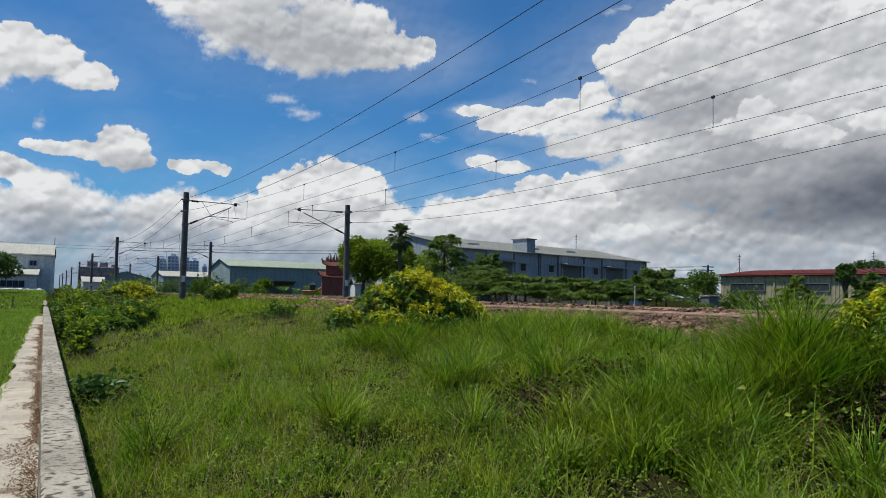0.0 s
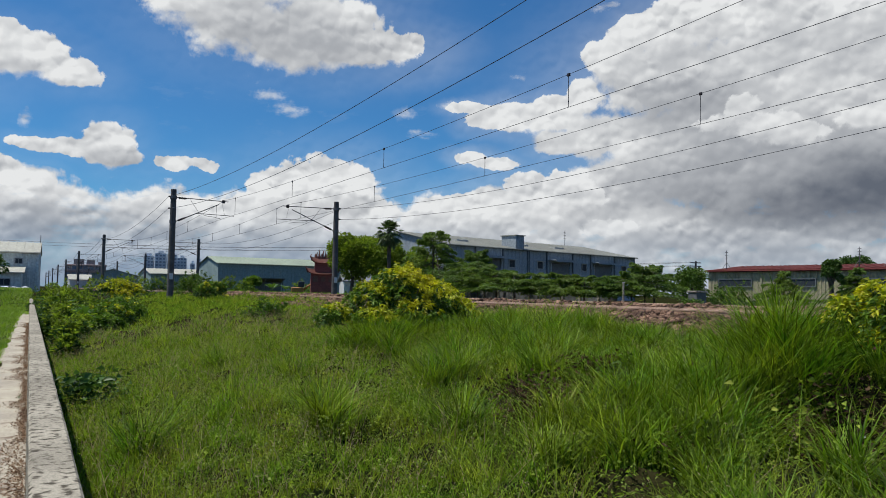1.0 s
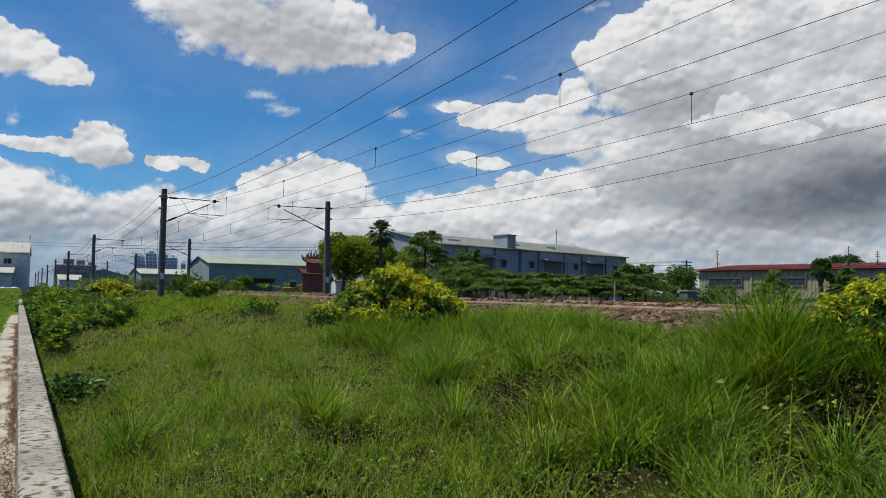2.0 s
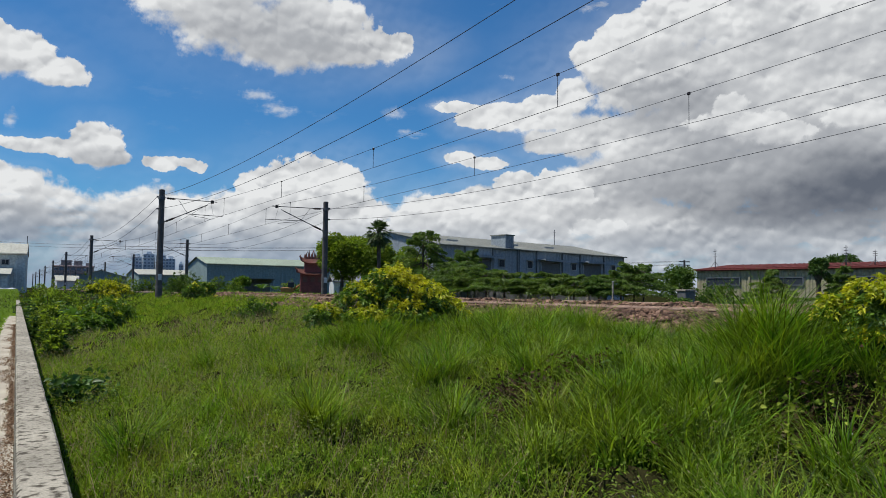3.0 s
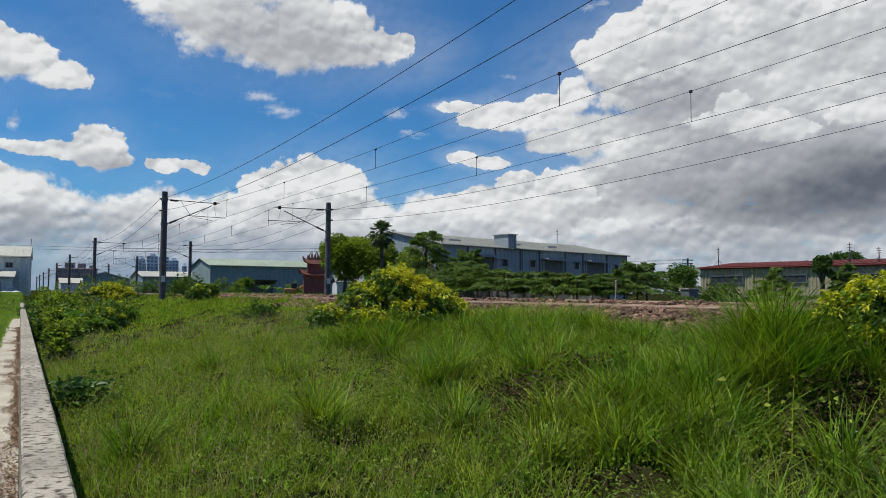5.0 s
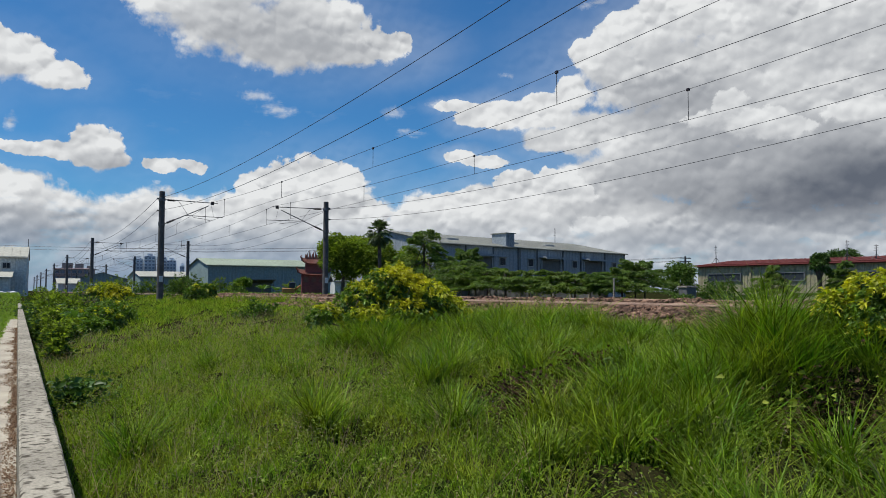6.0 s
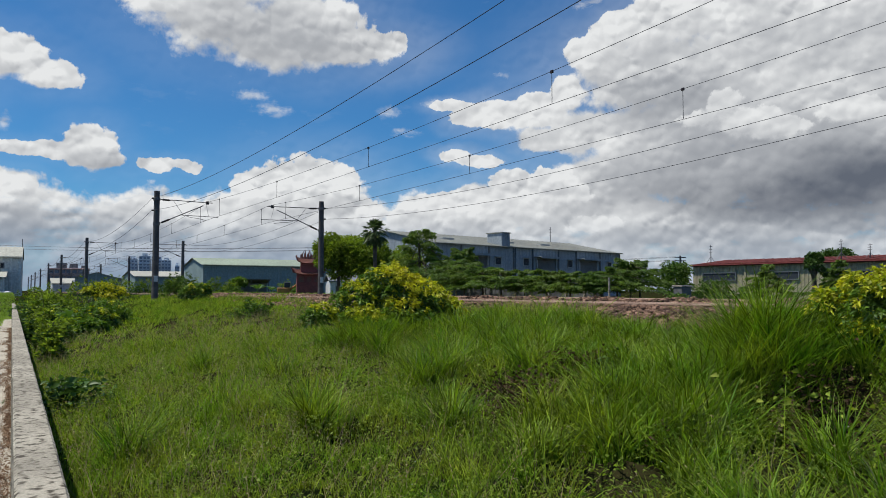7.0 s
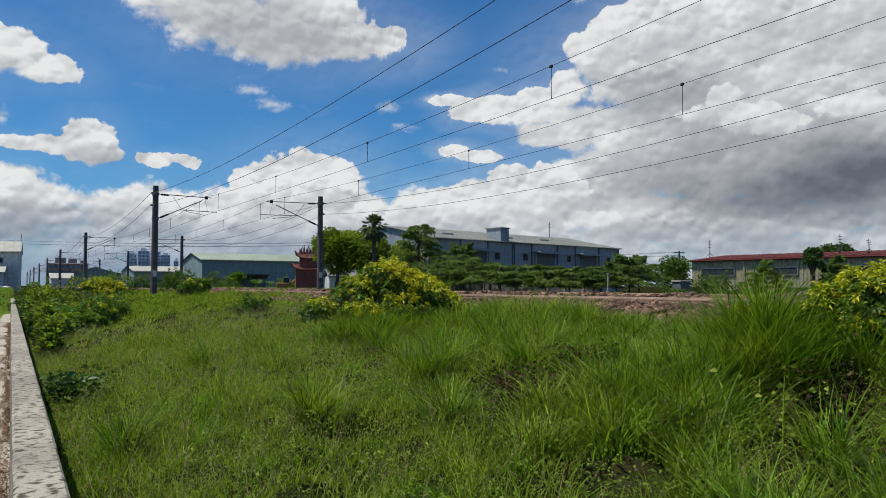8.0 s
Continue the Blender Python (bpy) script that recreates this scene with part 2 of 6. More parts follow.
# ---------- materials ----------
def material(name, base, rough=0.8, second=None, scale=4.0, fine=40.0, bump=0.0, metal=0.0, island=0.0, through_light=0.0, streaks=0.0,
             random_ob=0.0, stain=None, stain_scale=0.8, bump_scale=None, spec=0.4, stain_from=0.52):
    """A procedural surface: two colours mixed at two scales, island or object variation, stains, relief and light passing through leaves."""
    mt = bpy.data.materials.new(name)
    mt.use_nodes = True
    nt = mt.node_tree
    bsdf = nt.nodes["Principled BSDF"]
    out = nt.nodes["Material Output"]
    link = nt.links.new
    second = second or tuple(c * 0.7 for c in base)
    pos = nt.nodes.new("ShaderNodeTexCoord").outputs["Object"]
    if island or through_light:
        pos = nt.nodes.new("ShaderNodeNewGeometry").outputs["Position"]

    def noise_at(s, detail=5.0, vec=None):
        t = nt.nodes.new("ShaderNodeTexNoise")
        t.inputs["Scale"].default_value, t.inputs["Detail"].default_value = s, detail
        link(vec or pos, t.inputs["Vector"])
        return t.outputs["Fac"]

    def remap(v, a, b, lo=0.0, hi=1.0):
        r = nt.nodes.new("ShaderNodeMapRange")
        for s, x in zip(r.inputs[1:5], (a, b, lo, hi)):
            s.default_value = x
        link(v, r.inputs[0])
        return r.outputs[0]

    def mix(f, a, b, kind="MIX"):
        x = nt.nodes.new("ShaderNodeMix")
        x.data_type, x.blend_type = "RGBA", kind
        for s, v in ((x.inputs[0], f), (x.inputs[6], a), (x.inputs[7], b)):
            if isinstance(v, bpy.types.NodeSocket):
                link(v, s)
            else:
                s.default_value = v if isinstance(v, float) else (*v, 1)
        return x.outputs[2]

    col = mix(remap(noise_at(scale), 0.35, 0.65), tuple(base), tuple(second))
    grain = remap(noise_at(fine, 6.0), 0.25, 0.75, 0.72, 1.25)
    col = mix(1.0, col, grain, "MULTIPLY")
    if streaks:
        mp = nt.nodes.new("ShaderNodeMapping")
        mp.inputs["Scale"].default_value = (2.5, 2.5, 0.12)
        link(pos, mp.inputs["Vector"])
        col = mix(remap(noise_at(1.6, 6.0, mp.outputs[0]), 0.5, 0.8, 0.0, streaks), col, stain or (0.06, 0.05, 0.04))
    elif stain:
        col = mix(remap(noise_at(stain_scale, 8.0), stain_from, stain_from + 0.14), col, stain)
    if island:
        rnd = nt.nodes.new("ShaderNodeNewGeometry").outputs["Random Per Island"]
        col = mix(1.0, col, remap(rnd, 0.0, 1.0, 1.0 - island, 1.0 + island), "MULTIPLY")
    if random_ob:
        rnd = nt.nodes.new("ShaderNodeObjectInfo").outputs["Random"]
        col = mix(1.0, col, remap(rnd, 0.0, 1.0, 1.0 - random_ob, 1.0 + random_ob), "MULTIPLY")
    link(col, bsdf.inputs["Base Color"])
    bsdf.inputs["Roughness"].default_value, bsdf.inputs["Metallic"].default_value = rough, metal
    bsdf.inputs["Specular IOR Level"].default_value = spec
    if bump:
        b = nt.nodes.new("ShaderNodeBump")
        b.inputs["Strength"].default_value, b.inputs["Distance"].default_value = min(1.0, bump), 0.02
        link(noise_at(bump_scale or fine, 7.0), b.inputs["Height"])
        link(b.outputs[0], bsdf.inputs["Normal"])
    if through_light:
        tr, ms = nt.nodes.new("ShaderNodeBsdfTranslucent"), nt.nodes.new("ShaderNodeMixShader")
        link(mix(1.0, col, (1.25, 1.35, 0.6), "MULTIPLY"), tr.inputs[0])
        ms.inputs[0].default_value = through_light
        link(bsdf.outputs[0], ms.inputs[1])
        link(tr.outputs[0], ms.inputs[2])
        link(ms.outputs[0], out.inputs[0])
    return mt


# Soil darkened so its colour carries the shade in gaps between grass blades.
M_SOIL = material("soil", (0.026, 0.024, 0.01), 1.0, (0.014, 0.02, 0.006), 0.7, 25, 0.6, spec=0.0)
M_GRASS = material("grass_blades", (0.103, 0.2, 0.012), 0.6, (0.21, 0.252, 0.029), 2.2, 6.0, island=0.7, through_light=0.4, spec=0.06)
M_TALL = material("tall_grass_blades", (0.07, 0.16, 0.009), 0.5, (0.165, 0.22, 0.018), 2.4, 6.0, island=0.75, through_light=0.34, spec=0.14)
M_DRY = material("dry_stems", (0.30, 0.26, 0.13), 0.8, (0.22, 0.15, 0.09), 2, 9, island=0.3, through_light=0.2)
M_LAWN = material("lawn_blades", (0.15, 0.26, 0.016), 0.6, (0.185, 0.28, 0.028), 0.4, 2.0, island=0.3, through_light=0.35, spec=0.3)
M_LEAF = material("green_leaves", (0.06, 0.12, 0.02), 0.45, (0.10, 0.16, 0.03), 1.2, 5, island=0.45, through_light=0.3, spec=0.18)
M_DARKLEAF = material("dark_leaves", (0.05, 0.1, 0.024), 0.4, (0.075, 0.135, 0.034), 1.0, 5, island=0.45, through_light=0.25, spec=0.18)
M_FEATHER = material("feathery_leaves", (0.075, 0.14, 0.022), 0.5, (0.13, 0.195, 0.032), 0.5, 4, island=0.4, through_light=0.45)
M_YELLOW = material("yellow_leaves", (0.50, 0.46, 0.015), 0.5, (0.34, 0.38, 0.02), 1.6, 6, island=0.4, through_light=0.35)
M_GREENLEAF = material("mid_green_leaves", (0.085, 0.165, 0.018), 0.42, (0.14, 0.22, 0.025), 1.4, 6, island=0.45, through_light=0.32, spec=0.25)
M_TWIG = material("twigs", (0.09, 0.07, 0.05), 0.9, (0.13, 0.1, 0.075), 6, 40, 0.4)
M_BARK = material("bark", (0.13, 0.1, 0.075), 0.95, (0.075, 0.06, 0.045), 5, 30, 0.8)
M_CONC = material("weathered_concrete", (0.39, 0.36, 0.29), 0.95, (0.25, 0.23, 0.185), 1.3, 60, 0.5, stain=(0.075, 0.065, 0.05), stain_scale=16.0, stain_from=0.5, spec=0.1)
M_PATH = material("path_concrete", (0.42, 0.385, 0.31), 0.9, (0.33, 0.30, 0.245), 1.6, 50, 0.35, stain=(0.17, 0.13, 0.10), stain_scale=5.0, stain_from=0.57, spec=0.1)
M_LITTER = material("leaf_litter", (0.17, 0.10, 0.06), 0.95, (0.25, 0.17, 0.11), 9, 60, 0.0, island=0.4, spec=0.1)
M_STONE = material("ballast_stone", (0.21, 0.13, 0.09), 0.95, (0.085, 0.054, 0.042), 2.0, 45, 0.5, island=0.7, spec=0.1)
M_STONE_OB = material("ballast_stone_single", (0.21, 0.13, 0.09), 0.95, (0.085, 0.054, 0.042), 2.0, 45, 0.5, random_ob=0.5, spec=0.1)
# Bed kept near-black: the shade between stones is put into its colour.
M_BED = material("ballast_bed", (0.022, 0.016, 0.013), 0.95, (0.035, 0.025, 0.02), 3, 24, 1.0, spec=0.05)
M_RUST = material("rusty_rail", (0.34, 0.22, 0.16), 0.6, (0.42, 0.29, 0.21), 3, 60, 0.3, metal=0.3)
M_POLE = material("pole_steel", (0.10, 0.095, 0.09), 0.75, (0.075, 0.07, 0.068), 2.0, 30, 0.2, stain=(0.15, 0.14, 0.13), stain_scale=1.4)
M_GALV = material("galvanised_tube", (0.14, 0.14, 0.145), 0.55, (0.10, 0.10, 0.10), 4, 40, metal=0.5)
M_INSUL = material("brown_insulator", (0.045, 0.03, 0.025), 0.35, None, 6, 30)
M_WIRE = material("wire", (0.055, 0.055, 0.06), 0.5, None, 3, 30, metal=0.5)
M_PLATE = material("white_plate", (0.7, 0.7, 0.68), 0.5, (0.6, 0.6, 0.58), 6, 50)
M_GREYWALL = material("blue_grey_sheet", (0.31, 0.35, 0.38), 0.6, (0.27, 0.31, 0.335), 0.25, 4, streaks=0.25, stain=(0.12, 0.13, 0.13))
M_GREYDARK = material("grey_shutter", (0.13, 0.145, 0.155), 0.6, (0.10, 0.115, 0.12), 0.5, 6)
M_ROOFPALE = material("pale_roof_sheet", (0.25, 0.26, 0.225), 0.75, (0.215, 0.22, 0.19), 0.15, 3, streaks=0.2, stain=(0.24, 0.23, 0.2))
M_GREENWALL = material("green_grey_sheet", (0.24, 0.32, 0.31), 0.7, (0.20, 0.275, 0.27), 0.2, 3, streaks=0.2, stain=(0.1, 0.11, 0.1))
M_GREENROOF = material("pale_green_roof", (0.30, 0.36, 0.27), 0.8, (0.26, 0.31, 0.235), 0.2, 3)
M_BEIGE = material("beige_sheet", (0.36, 0.33, 0.20), 0.75, (0.30, 0.28, 0.175), 0.3, 4, streaks=0.7, stain=(0.17, 0.13, 0.08))
M_MAROON = material("maroon_roof", (0.13, 0.035, 0.032), 0.9, (0.10, 0.03, 0.028), 0.3, 5, spec=0.1)
M_PALEHOUSE = material("pale_green_house", (0.68, 0.70, 0.66), 0.7, (0.6, 0.63, 0.59), 0.2, 4, streaks=0.2, stain=(0.2, 0.22, 0.21))
M_CREAMROOF = material("cream_roof", (0.40, 0.40, 0.34), 0.8, (0.34, 0.34, 0.29), 0.2, 4)
M_GLASS = material("dark_window", (0.045, 0.055, 0.066), 0.4, None, 1, 4, spec=0.12)
M_FRAME = material("window_frame", (0.42, 0.43, 0.42), 0.5, (0.36, 0.37, 0.36), 2, 12)
M_TEMPLE = material("red_brick", (0.27, 0.075, 0.065), 0.85, (0.2, 0.06, 0.055), 0.8, 7)
M_TEMPLEROOF = material("red_roof_tiles", (0.22, 0.075, 0.06), 0.75, (0.17, 0.09, 0.07), 1.2, 9)
M_WHITE = material("white_render", (0.62, 0.62, 0.6), 0.85, (0.54, 0.54, 0.52), 0.5, 6)
M_SLATE = material("grey_roof", (0.19, 0.2, 0.21), 0.8, (0.15, 0.155, 0.16), 0.6, 6)
M_TOWER = material("tower_facade", (0.62, 0.68, 0.74), 0.8, (0.25, 0.28, 0.32), 0.05, 0.7)
M_TOWERWIN = material("tower_windows", (0.2, 0.25, 0.33), 0.4, None, 0.05, 0.7)
M_BLOCK = material("old_block", (0.42, 0.32, 0.30), 0.85, (0.34, 0.27, 0.26), 0.08, 0.9)
M_FENCE = material("grey_fence", (0.13, 0.14, 0.145), 0.85, (0.10, 0.105, 0.105), 0.6, 9, random_ob=0.2, streaks=0.4)
M_SACK = material("white_sacks", (0.62, 0.63, 0.65), 0.7, (0.5, 0.52, 0.56), 3, 14, 0.4)
M_ORANGE = material("orange_paint", (0.38, 0.17, 0.04), 0.6, (0.25, 0.12, 0.05), 1.5, 9)
M_BANANA = material("banana_leaf", (0.06, 0.125, 0.025), 0.45, (0.085, 0.16, 0.035), 2.0, 9, island=0.25, through_light=0.35)
M_PALM = material("palm_frond", (0.05, 0.085, 0.03), 0.5, (0.075, 0.11, 0.04), 1.5, 9, island=0.3, through_light=0.2)
M_TREE = material("tree_leaves", (0.14, 0.205, 0.022), 0.5, (0.19, 0.25, 0.034), 0.8, 4, island=0.45, through_light=0.48, spec=0.2)
M_DEAD_SHADE = material("dead_weeds", (0.05, 0.032, 0.02), 0.95, (0.09, 0.06, 0.035), 3, 12, island=0.5, through_light=0.1, spec=0.05)
M_PALE = material("pale_creeper_leaf", (0.20, 0.27, 0.03), 0.6, (0.28, 0.32, 0.05), 3, 12, island=0.3, through_light=0.3, spec=0.15)


# ---------- mesh helpers ----------
def obj(name, me, mt, parent=None, label=""):
    ob = new(name, me)
    if mt is not None and not me.materials:
        me.materials.append(mt)
    if parent is not None:
        ob.parent = parent
    if label:
        ob["label"] = label
    return ob


def part(name, bm, mt, parent=None, label="", smooth=False):
    """Links a bmesh as one mesh object under a thing or a part."""
    me = bpy.data.meshes.new(name)
    bm.normal_update()
    bm.to_mesh(me)
    bm.free()
    if smooth:
        me.shade_smooth()
    return obj(name, me, mt, parent, label)


def thing(name, m, label, category, group=""):
    ob = new(name)
    ob.empty_display_size = 0.2
    ob.matrix_world = m
    return tagged(ob, label, category, group)


def box(bm, lo, hi, bevel=0.0, m=None):
    """A box from corner to corner, its edges bevelled."""
    size = [b - a for a, b in zip(lo, hi)]
    mid = [(a + b) / 2 for a, b in zip(lo, hi)]
    mat4 = Matrix.LocRotScale(mid, None, size)
    made = bmesh.ops.create_cube(bm, size=1.0, matrix=mat4)["verts"]
    if bevel:
        edges = list({e for v in made for e in v.link_edges})
        made = bmesh.ops.bevel(bm, geom=edges, offset=bevel, segments=1, affect="EDGES")["verts"]
        made = list({v for v in made})
    if m is not None:
        bmesh.ops.transform(bm, matrix=m, verts=[v for v in made if v.is_valid])
    return bm


def tube(bm, pts, radii, sides=8, cap=True):
    """A tapered tube along points."""
    pts = [Vector(p) for p in pts]
    if isinstance(radii, (int, float)):
        radii = [radii] * len(pts)
    rings = []
    for i, p in enumerate(pts):
        d = (pts[min(i + 1, len(pts) - 1)] - pts[max(i - 1, 0)]).normalized()
        side = d.cross(Vector((0, 0, 1)) if abs(d.z) < 0.95 else Vector((1, 0, 0))).normalized()
        up = side.cross(d)
        rings.append([bm.verts.new(p + (side * math.cos(a) + up * math.sin(a)) * radii[i]) for a in (2 * math.pi * k / sides for k in range(sides))])
    for a, b in zip(rings, rings[1:]):
        for k in range(sides):
            bm.faces.new((a[k], a[(k + 1) % sides], b[(k + 1) % sides], b[k]))
    if cap:
        bm.faces.new(rings[0][::-1])
        bm.faces.new(rings[-1])
    return bm


def prism(bm, outline, y0, y1, m=None):
    """An outline in x and z, drawn out along y."""
    a = [bm.verts.new((x, y0, z)) for x, z in outline]
    b = [bm.verts.new((x, y1, z)) for x, z in outline]
    k = len(outline)
    bm.faces.new(a)
    bm.faces.new(b[::-1])
    for i in range(k):
        bm.faces.new((a[i], b[i], b[(i + 1) % k], a[(i + 1) % k]))
    if m is not None:
        bmesh.ops.transform(bm, matrix=m, verts=a + b)
    bmesh.ops.recalc_face_normals(bm, faces=bm.faces)
    return bm


def raw_mesh(name, verts, tris):
    """A mesh from numpy arrays of places and triangles."""
    me = bpy.data.meshes.new(name)
    verts, tris = np.asarray(verts, np.float32), np.asarray(tris, np.int32)
    me.vertices.add(len(verts))
    me.vertices.foreach_set("co", verts.ravel())
    me.loops.add(tris.size)
    me.loops.foreach_set("vertex_index", tris.ravel())
    me.polygons.add(len(tris))
    me.polygons.foreach_set("loop_start", np.arange(0, tris.size, 3, dtype=np.int32))
    me.update(calc_edges=True)
    return me


def blades(rng, base, height, width, bend, segs=3, ang=None):
    """Grass blades: curved tapering ribbons, each from a place on the ground."""
    k = len(base)
    if ang is None:
        ang = rng.uniform(0, 2 * np.pi, k)
    lean = np.stack([np.cos(ang), np.sin(ang), np.zeros(k)], 1)
    face = ang + np.pi / 2 + rng.normal(0, 0.5, k)
    side = np.stack([np.cos(face), np.sin(face), np.zeros(k)], 1)
    first = rng.uniform(0.05, 0.6, k)
    rows = []
    for i in range(segs + 1):
        t = i / segs
        up = height * (t - 0.42 * bend * t ** 2.2)
        out = height * (first * t + bend * 0.75 * t ** 2)
        c = base + lean * out[:, None]
        c[:, 2] += up
        if i < segs:
            w = width * (1 - 0.65 * t) * 0.5
            rows += [c - side * w[:, None], c + side * w[:, None]]
        else:
            rows.append(c)
    v = np.stack(rows, 1)
    per = v.shape[1]
    tri = []
    for i in range(segs - 1):
        a = 2 * i
        tri += [(a, a + 1, a + 3), (a, a + 3, a + 2)]
    a = 2 * (segs - 1)
    tri.append((a, a + 1, a + 2))
    tri = np.array(tri)[None] + (np.arange(k) * per)[:, None, None]
    return v.reshape(-1, 3), tri.reshape(-1, 3)


def leaves(rng, base, out, length, width, fold=0.25, droop=0.3, simple=False):
    """Leaves: folded pointed blades of six corners at places, along directions."""
    k = len(base)
    out = out / np.maximum(1e-6, np.linalg.norm(out, axis=1))[:, None]
    rnd = rng.normal(0, 1, (k, 3))
    side = np.cross(out, rnd)
    side /= np.maximum(1e-6, np.linalg.norm(side, axis=1))[:, None]
    nrm = np.cross(side, out)
    flip = np.where(nrm[:, 2] < 0, -1.0, 1.0)
    nrm *= flip[:, None]
    ln, wd = length[:, None], width[:, None]
    down = np.zeros((k, 3))
    down[:, 2] = -1
    mid = base + out * ln * 0.45 + down * ln * droop * 0.15
    tip = base + out * ln + down * ln * droop
    l1 = mid - side * wd * 0.5 + nrm * wd * fold
    r1 = mid + side * wd * 0.5 + nrm * wd * fold
    if simple:
        v = np.stack([base, l1, r1, tip], 1)
        tri = np.array([(0, 2, 1), (1, 2, 3)])[None] + (np.arange(k) * 4)[:, None, None]
        return v.reshape(-1, 3), tri.reshape(-1, 3)
    v = np.stack([base, l1, mid, r1, tip], 1)
    tri = np.array([(0, 2, 1), (0, 3, 2), (1, 2, 4), (2, 3, 4)])[None] + (np.arange(k) * 5)[:, None, None]
    return v.reshape(-1, 3), tri.reshape(-1, 3)


def unit(rng, k):
    v = rng.normal(0, 1, (k, 3))
    return v / np.linalg.norm(v, axis=1)[:, None]


# ---------- ground ----------
WALL_X = lambda y: 0.032 + 0.0042 * np.clip(y, -50, 100)     # the wall's edge beside the path
PROFILE_X = [0.24, 0.36, 1.0, 2.5, 4.0, 6.0, 7.6, 9.0, 9.5, 11.0, 11.3, 13.3, 13.9, 17.6, 18.2, 19.2, 22, 30, 60]
PROFILE_Z = [0.1, -0.1, 0.0, 0.18, 0.42, 0.64, 0.75, 0.79, 0.80, 1.10, 1.12, 1.12, 1.16, 1.16, 1.08, 0.9, 0.85, 0.8, 0.6]
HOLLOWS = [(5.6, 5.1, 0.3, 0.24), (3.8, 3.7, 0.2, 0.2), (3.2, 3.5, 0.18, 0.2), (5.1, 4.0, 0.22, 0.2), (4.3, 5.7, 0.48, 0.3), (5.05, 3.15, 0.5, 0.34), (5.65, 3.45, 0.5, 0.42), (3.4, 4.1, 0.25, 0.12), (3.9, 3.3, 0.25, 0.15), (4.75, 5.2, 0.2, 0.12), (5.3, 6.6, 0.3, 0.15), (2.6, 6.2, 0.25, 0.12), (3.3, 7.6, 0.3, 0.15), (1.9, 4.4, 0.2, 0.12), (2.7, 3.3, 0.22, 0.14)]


MOUNDS = [(6.85, 4.35, 0.7, 0.22), (6.2, 4.75, 0.6, 0.1), (4.9, 4.35, 0.35, 0.14), (4.0, 4.75, 0.4, 0.12), (5.5, 5.3, 0.5, 0.12), (5.0, 6.5, 0.4, 0.12), (3.3, 3.6, 0.35, 0.1)]     # x, y, radius, height


def bumps(x, y):
    return (sum(d * np.exp(-((x - a) ** 2 + (y - b) ** 2) / r ** 2) for a, b, r, d in MOUNDS) + 0.05 * np.sin(x * 1.7 + 0.6 * np.sin(y * 0.9)) * np.sin(y * 1.3 + 1.1 * np.sin(x * 0.8))
            + 0.07 * np.sin(x * 3.9 + y * 2.3) * np.sin(y * 3.1 - x * 1.7)
            + 0.06 * np.sin(x * 7.1 - y * 2.9) * np.sin(y * 6.3 + x * 3.3)
            - sum(d * np.exp(-((x - a) ** 2 + (y - b) ** 2) / r ** 2) for a, b, r, d in HOLLOWS))


def ground_z(x, y):
    x, y = np.asarray(x, float), np.asarray(y, float)
    rel = x - (WALL_X(y) - 0.05)
    z = np.interp(rel, PROFILE_X, PROFILE_Z)
    z = z + bumps(x, y) * np.clip((rel - 0.3) / 1.0, 0, 1) * np.clip((10.0 - rel) / 1.0, 0, 1)
    rise = np.clip((y - 42) / 62, 0, 1)
    rise = 1.12 * rise * rise * (3 - 2 * rise)
    z = np.where(rel < 0.24, rise + 0.015 * np.sin(x * 1.3) * np.sin(y * 0.7) * (rel < -0.7), z)
    far = np.clip((y - 90) / 120, 0, 1)
    return np.where(rel > 0.24, z * (1 - far) + 1.0 * far, z)


def grid_mesh(name, xs, ys, lift=0.0, rough=0.0, seed=0):
    X, Y = np.meshgrid(xs, ys)
    Z = ground_z(X, Y) + lift
    if rough:
        Z += np.random.default_rng(seed).normal(0, rough, Z.shape)
    v = np.stack([X.ravel(), Y.ravel(), Z.ravel()], 1)
    nx = len(xs)
    i = (np.arange(len(ys) - 1)[:, None] * nx + np.arange(nx - 1)[None]).ravel()
    tri = np.concatenate([np.stack([i, i + 1, i + nx + 1], 1), np.stack([i, i + nx + 1, i + nx], 1)])
    return raw_mesh(name, v, tri)


def build_ground():
    xs = np.concatenate([[-2500, -900, -300, -100, -40, -15, -6, -3, -1.5, -0.8, -0.5, -0.2, 0.0, 0.1], np.arange(0.16, 0.6, 0.08),
                         np.arange(0.6, 19.8, 0.15), [21, 24, 30, 40, 60, 90, 150, 300, 900, 2500]])
    ys = np.concatenate([[-2500, -600, -150, -50, -20, -8], np.arange(-4, 30, 0.15), np.arange(30, 100, 1.5), [110, 140, 200, 400, 1000, 3500]])
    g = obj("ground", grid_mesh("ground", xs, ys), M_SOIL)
    g.data.shade_smooth()
    tagged(g, "soil bank under grass beside a railway, darkened as shade between blades", "ground", kind="structure")
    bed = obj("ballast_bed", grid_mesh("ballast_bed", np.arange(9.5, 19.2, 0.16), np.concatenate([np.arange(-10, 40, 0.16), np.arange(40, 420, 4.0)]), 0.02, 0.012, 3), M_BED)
    tagged(bed, "railway ballast bed under the rails, near-black as painted shade between stones", "ballast", kind="structure")
    return g


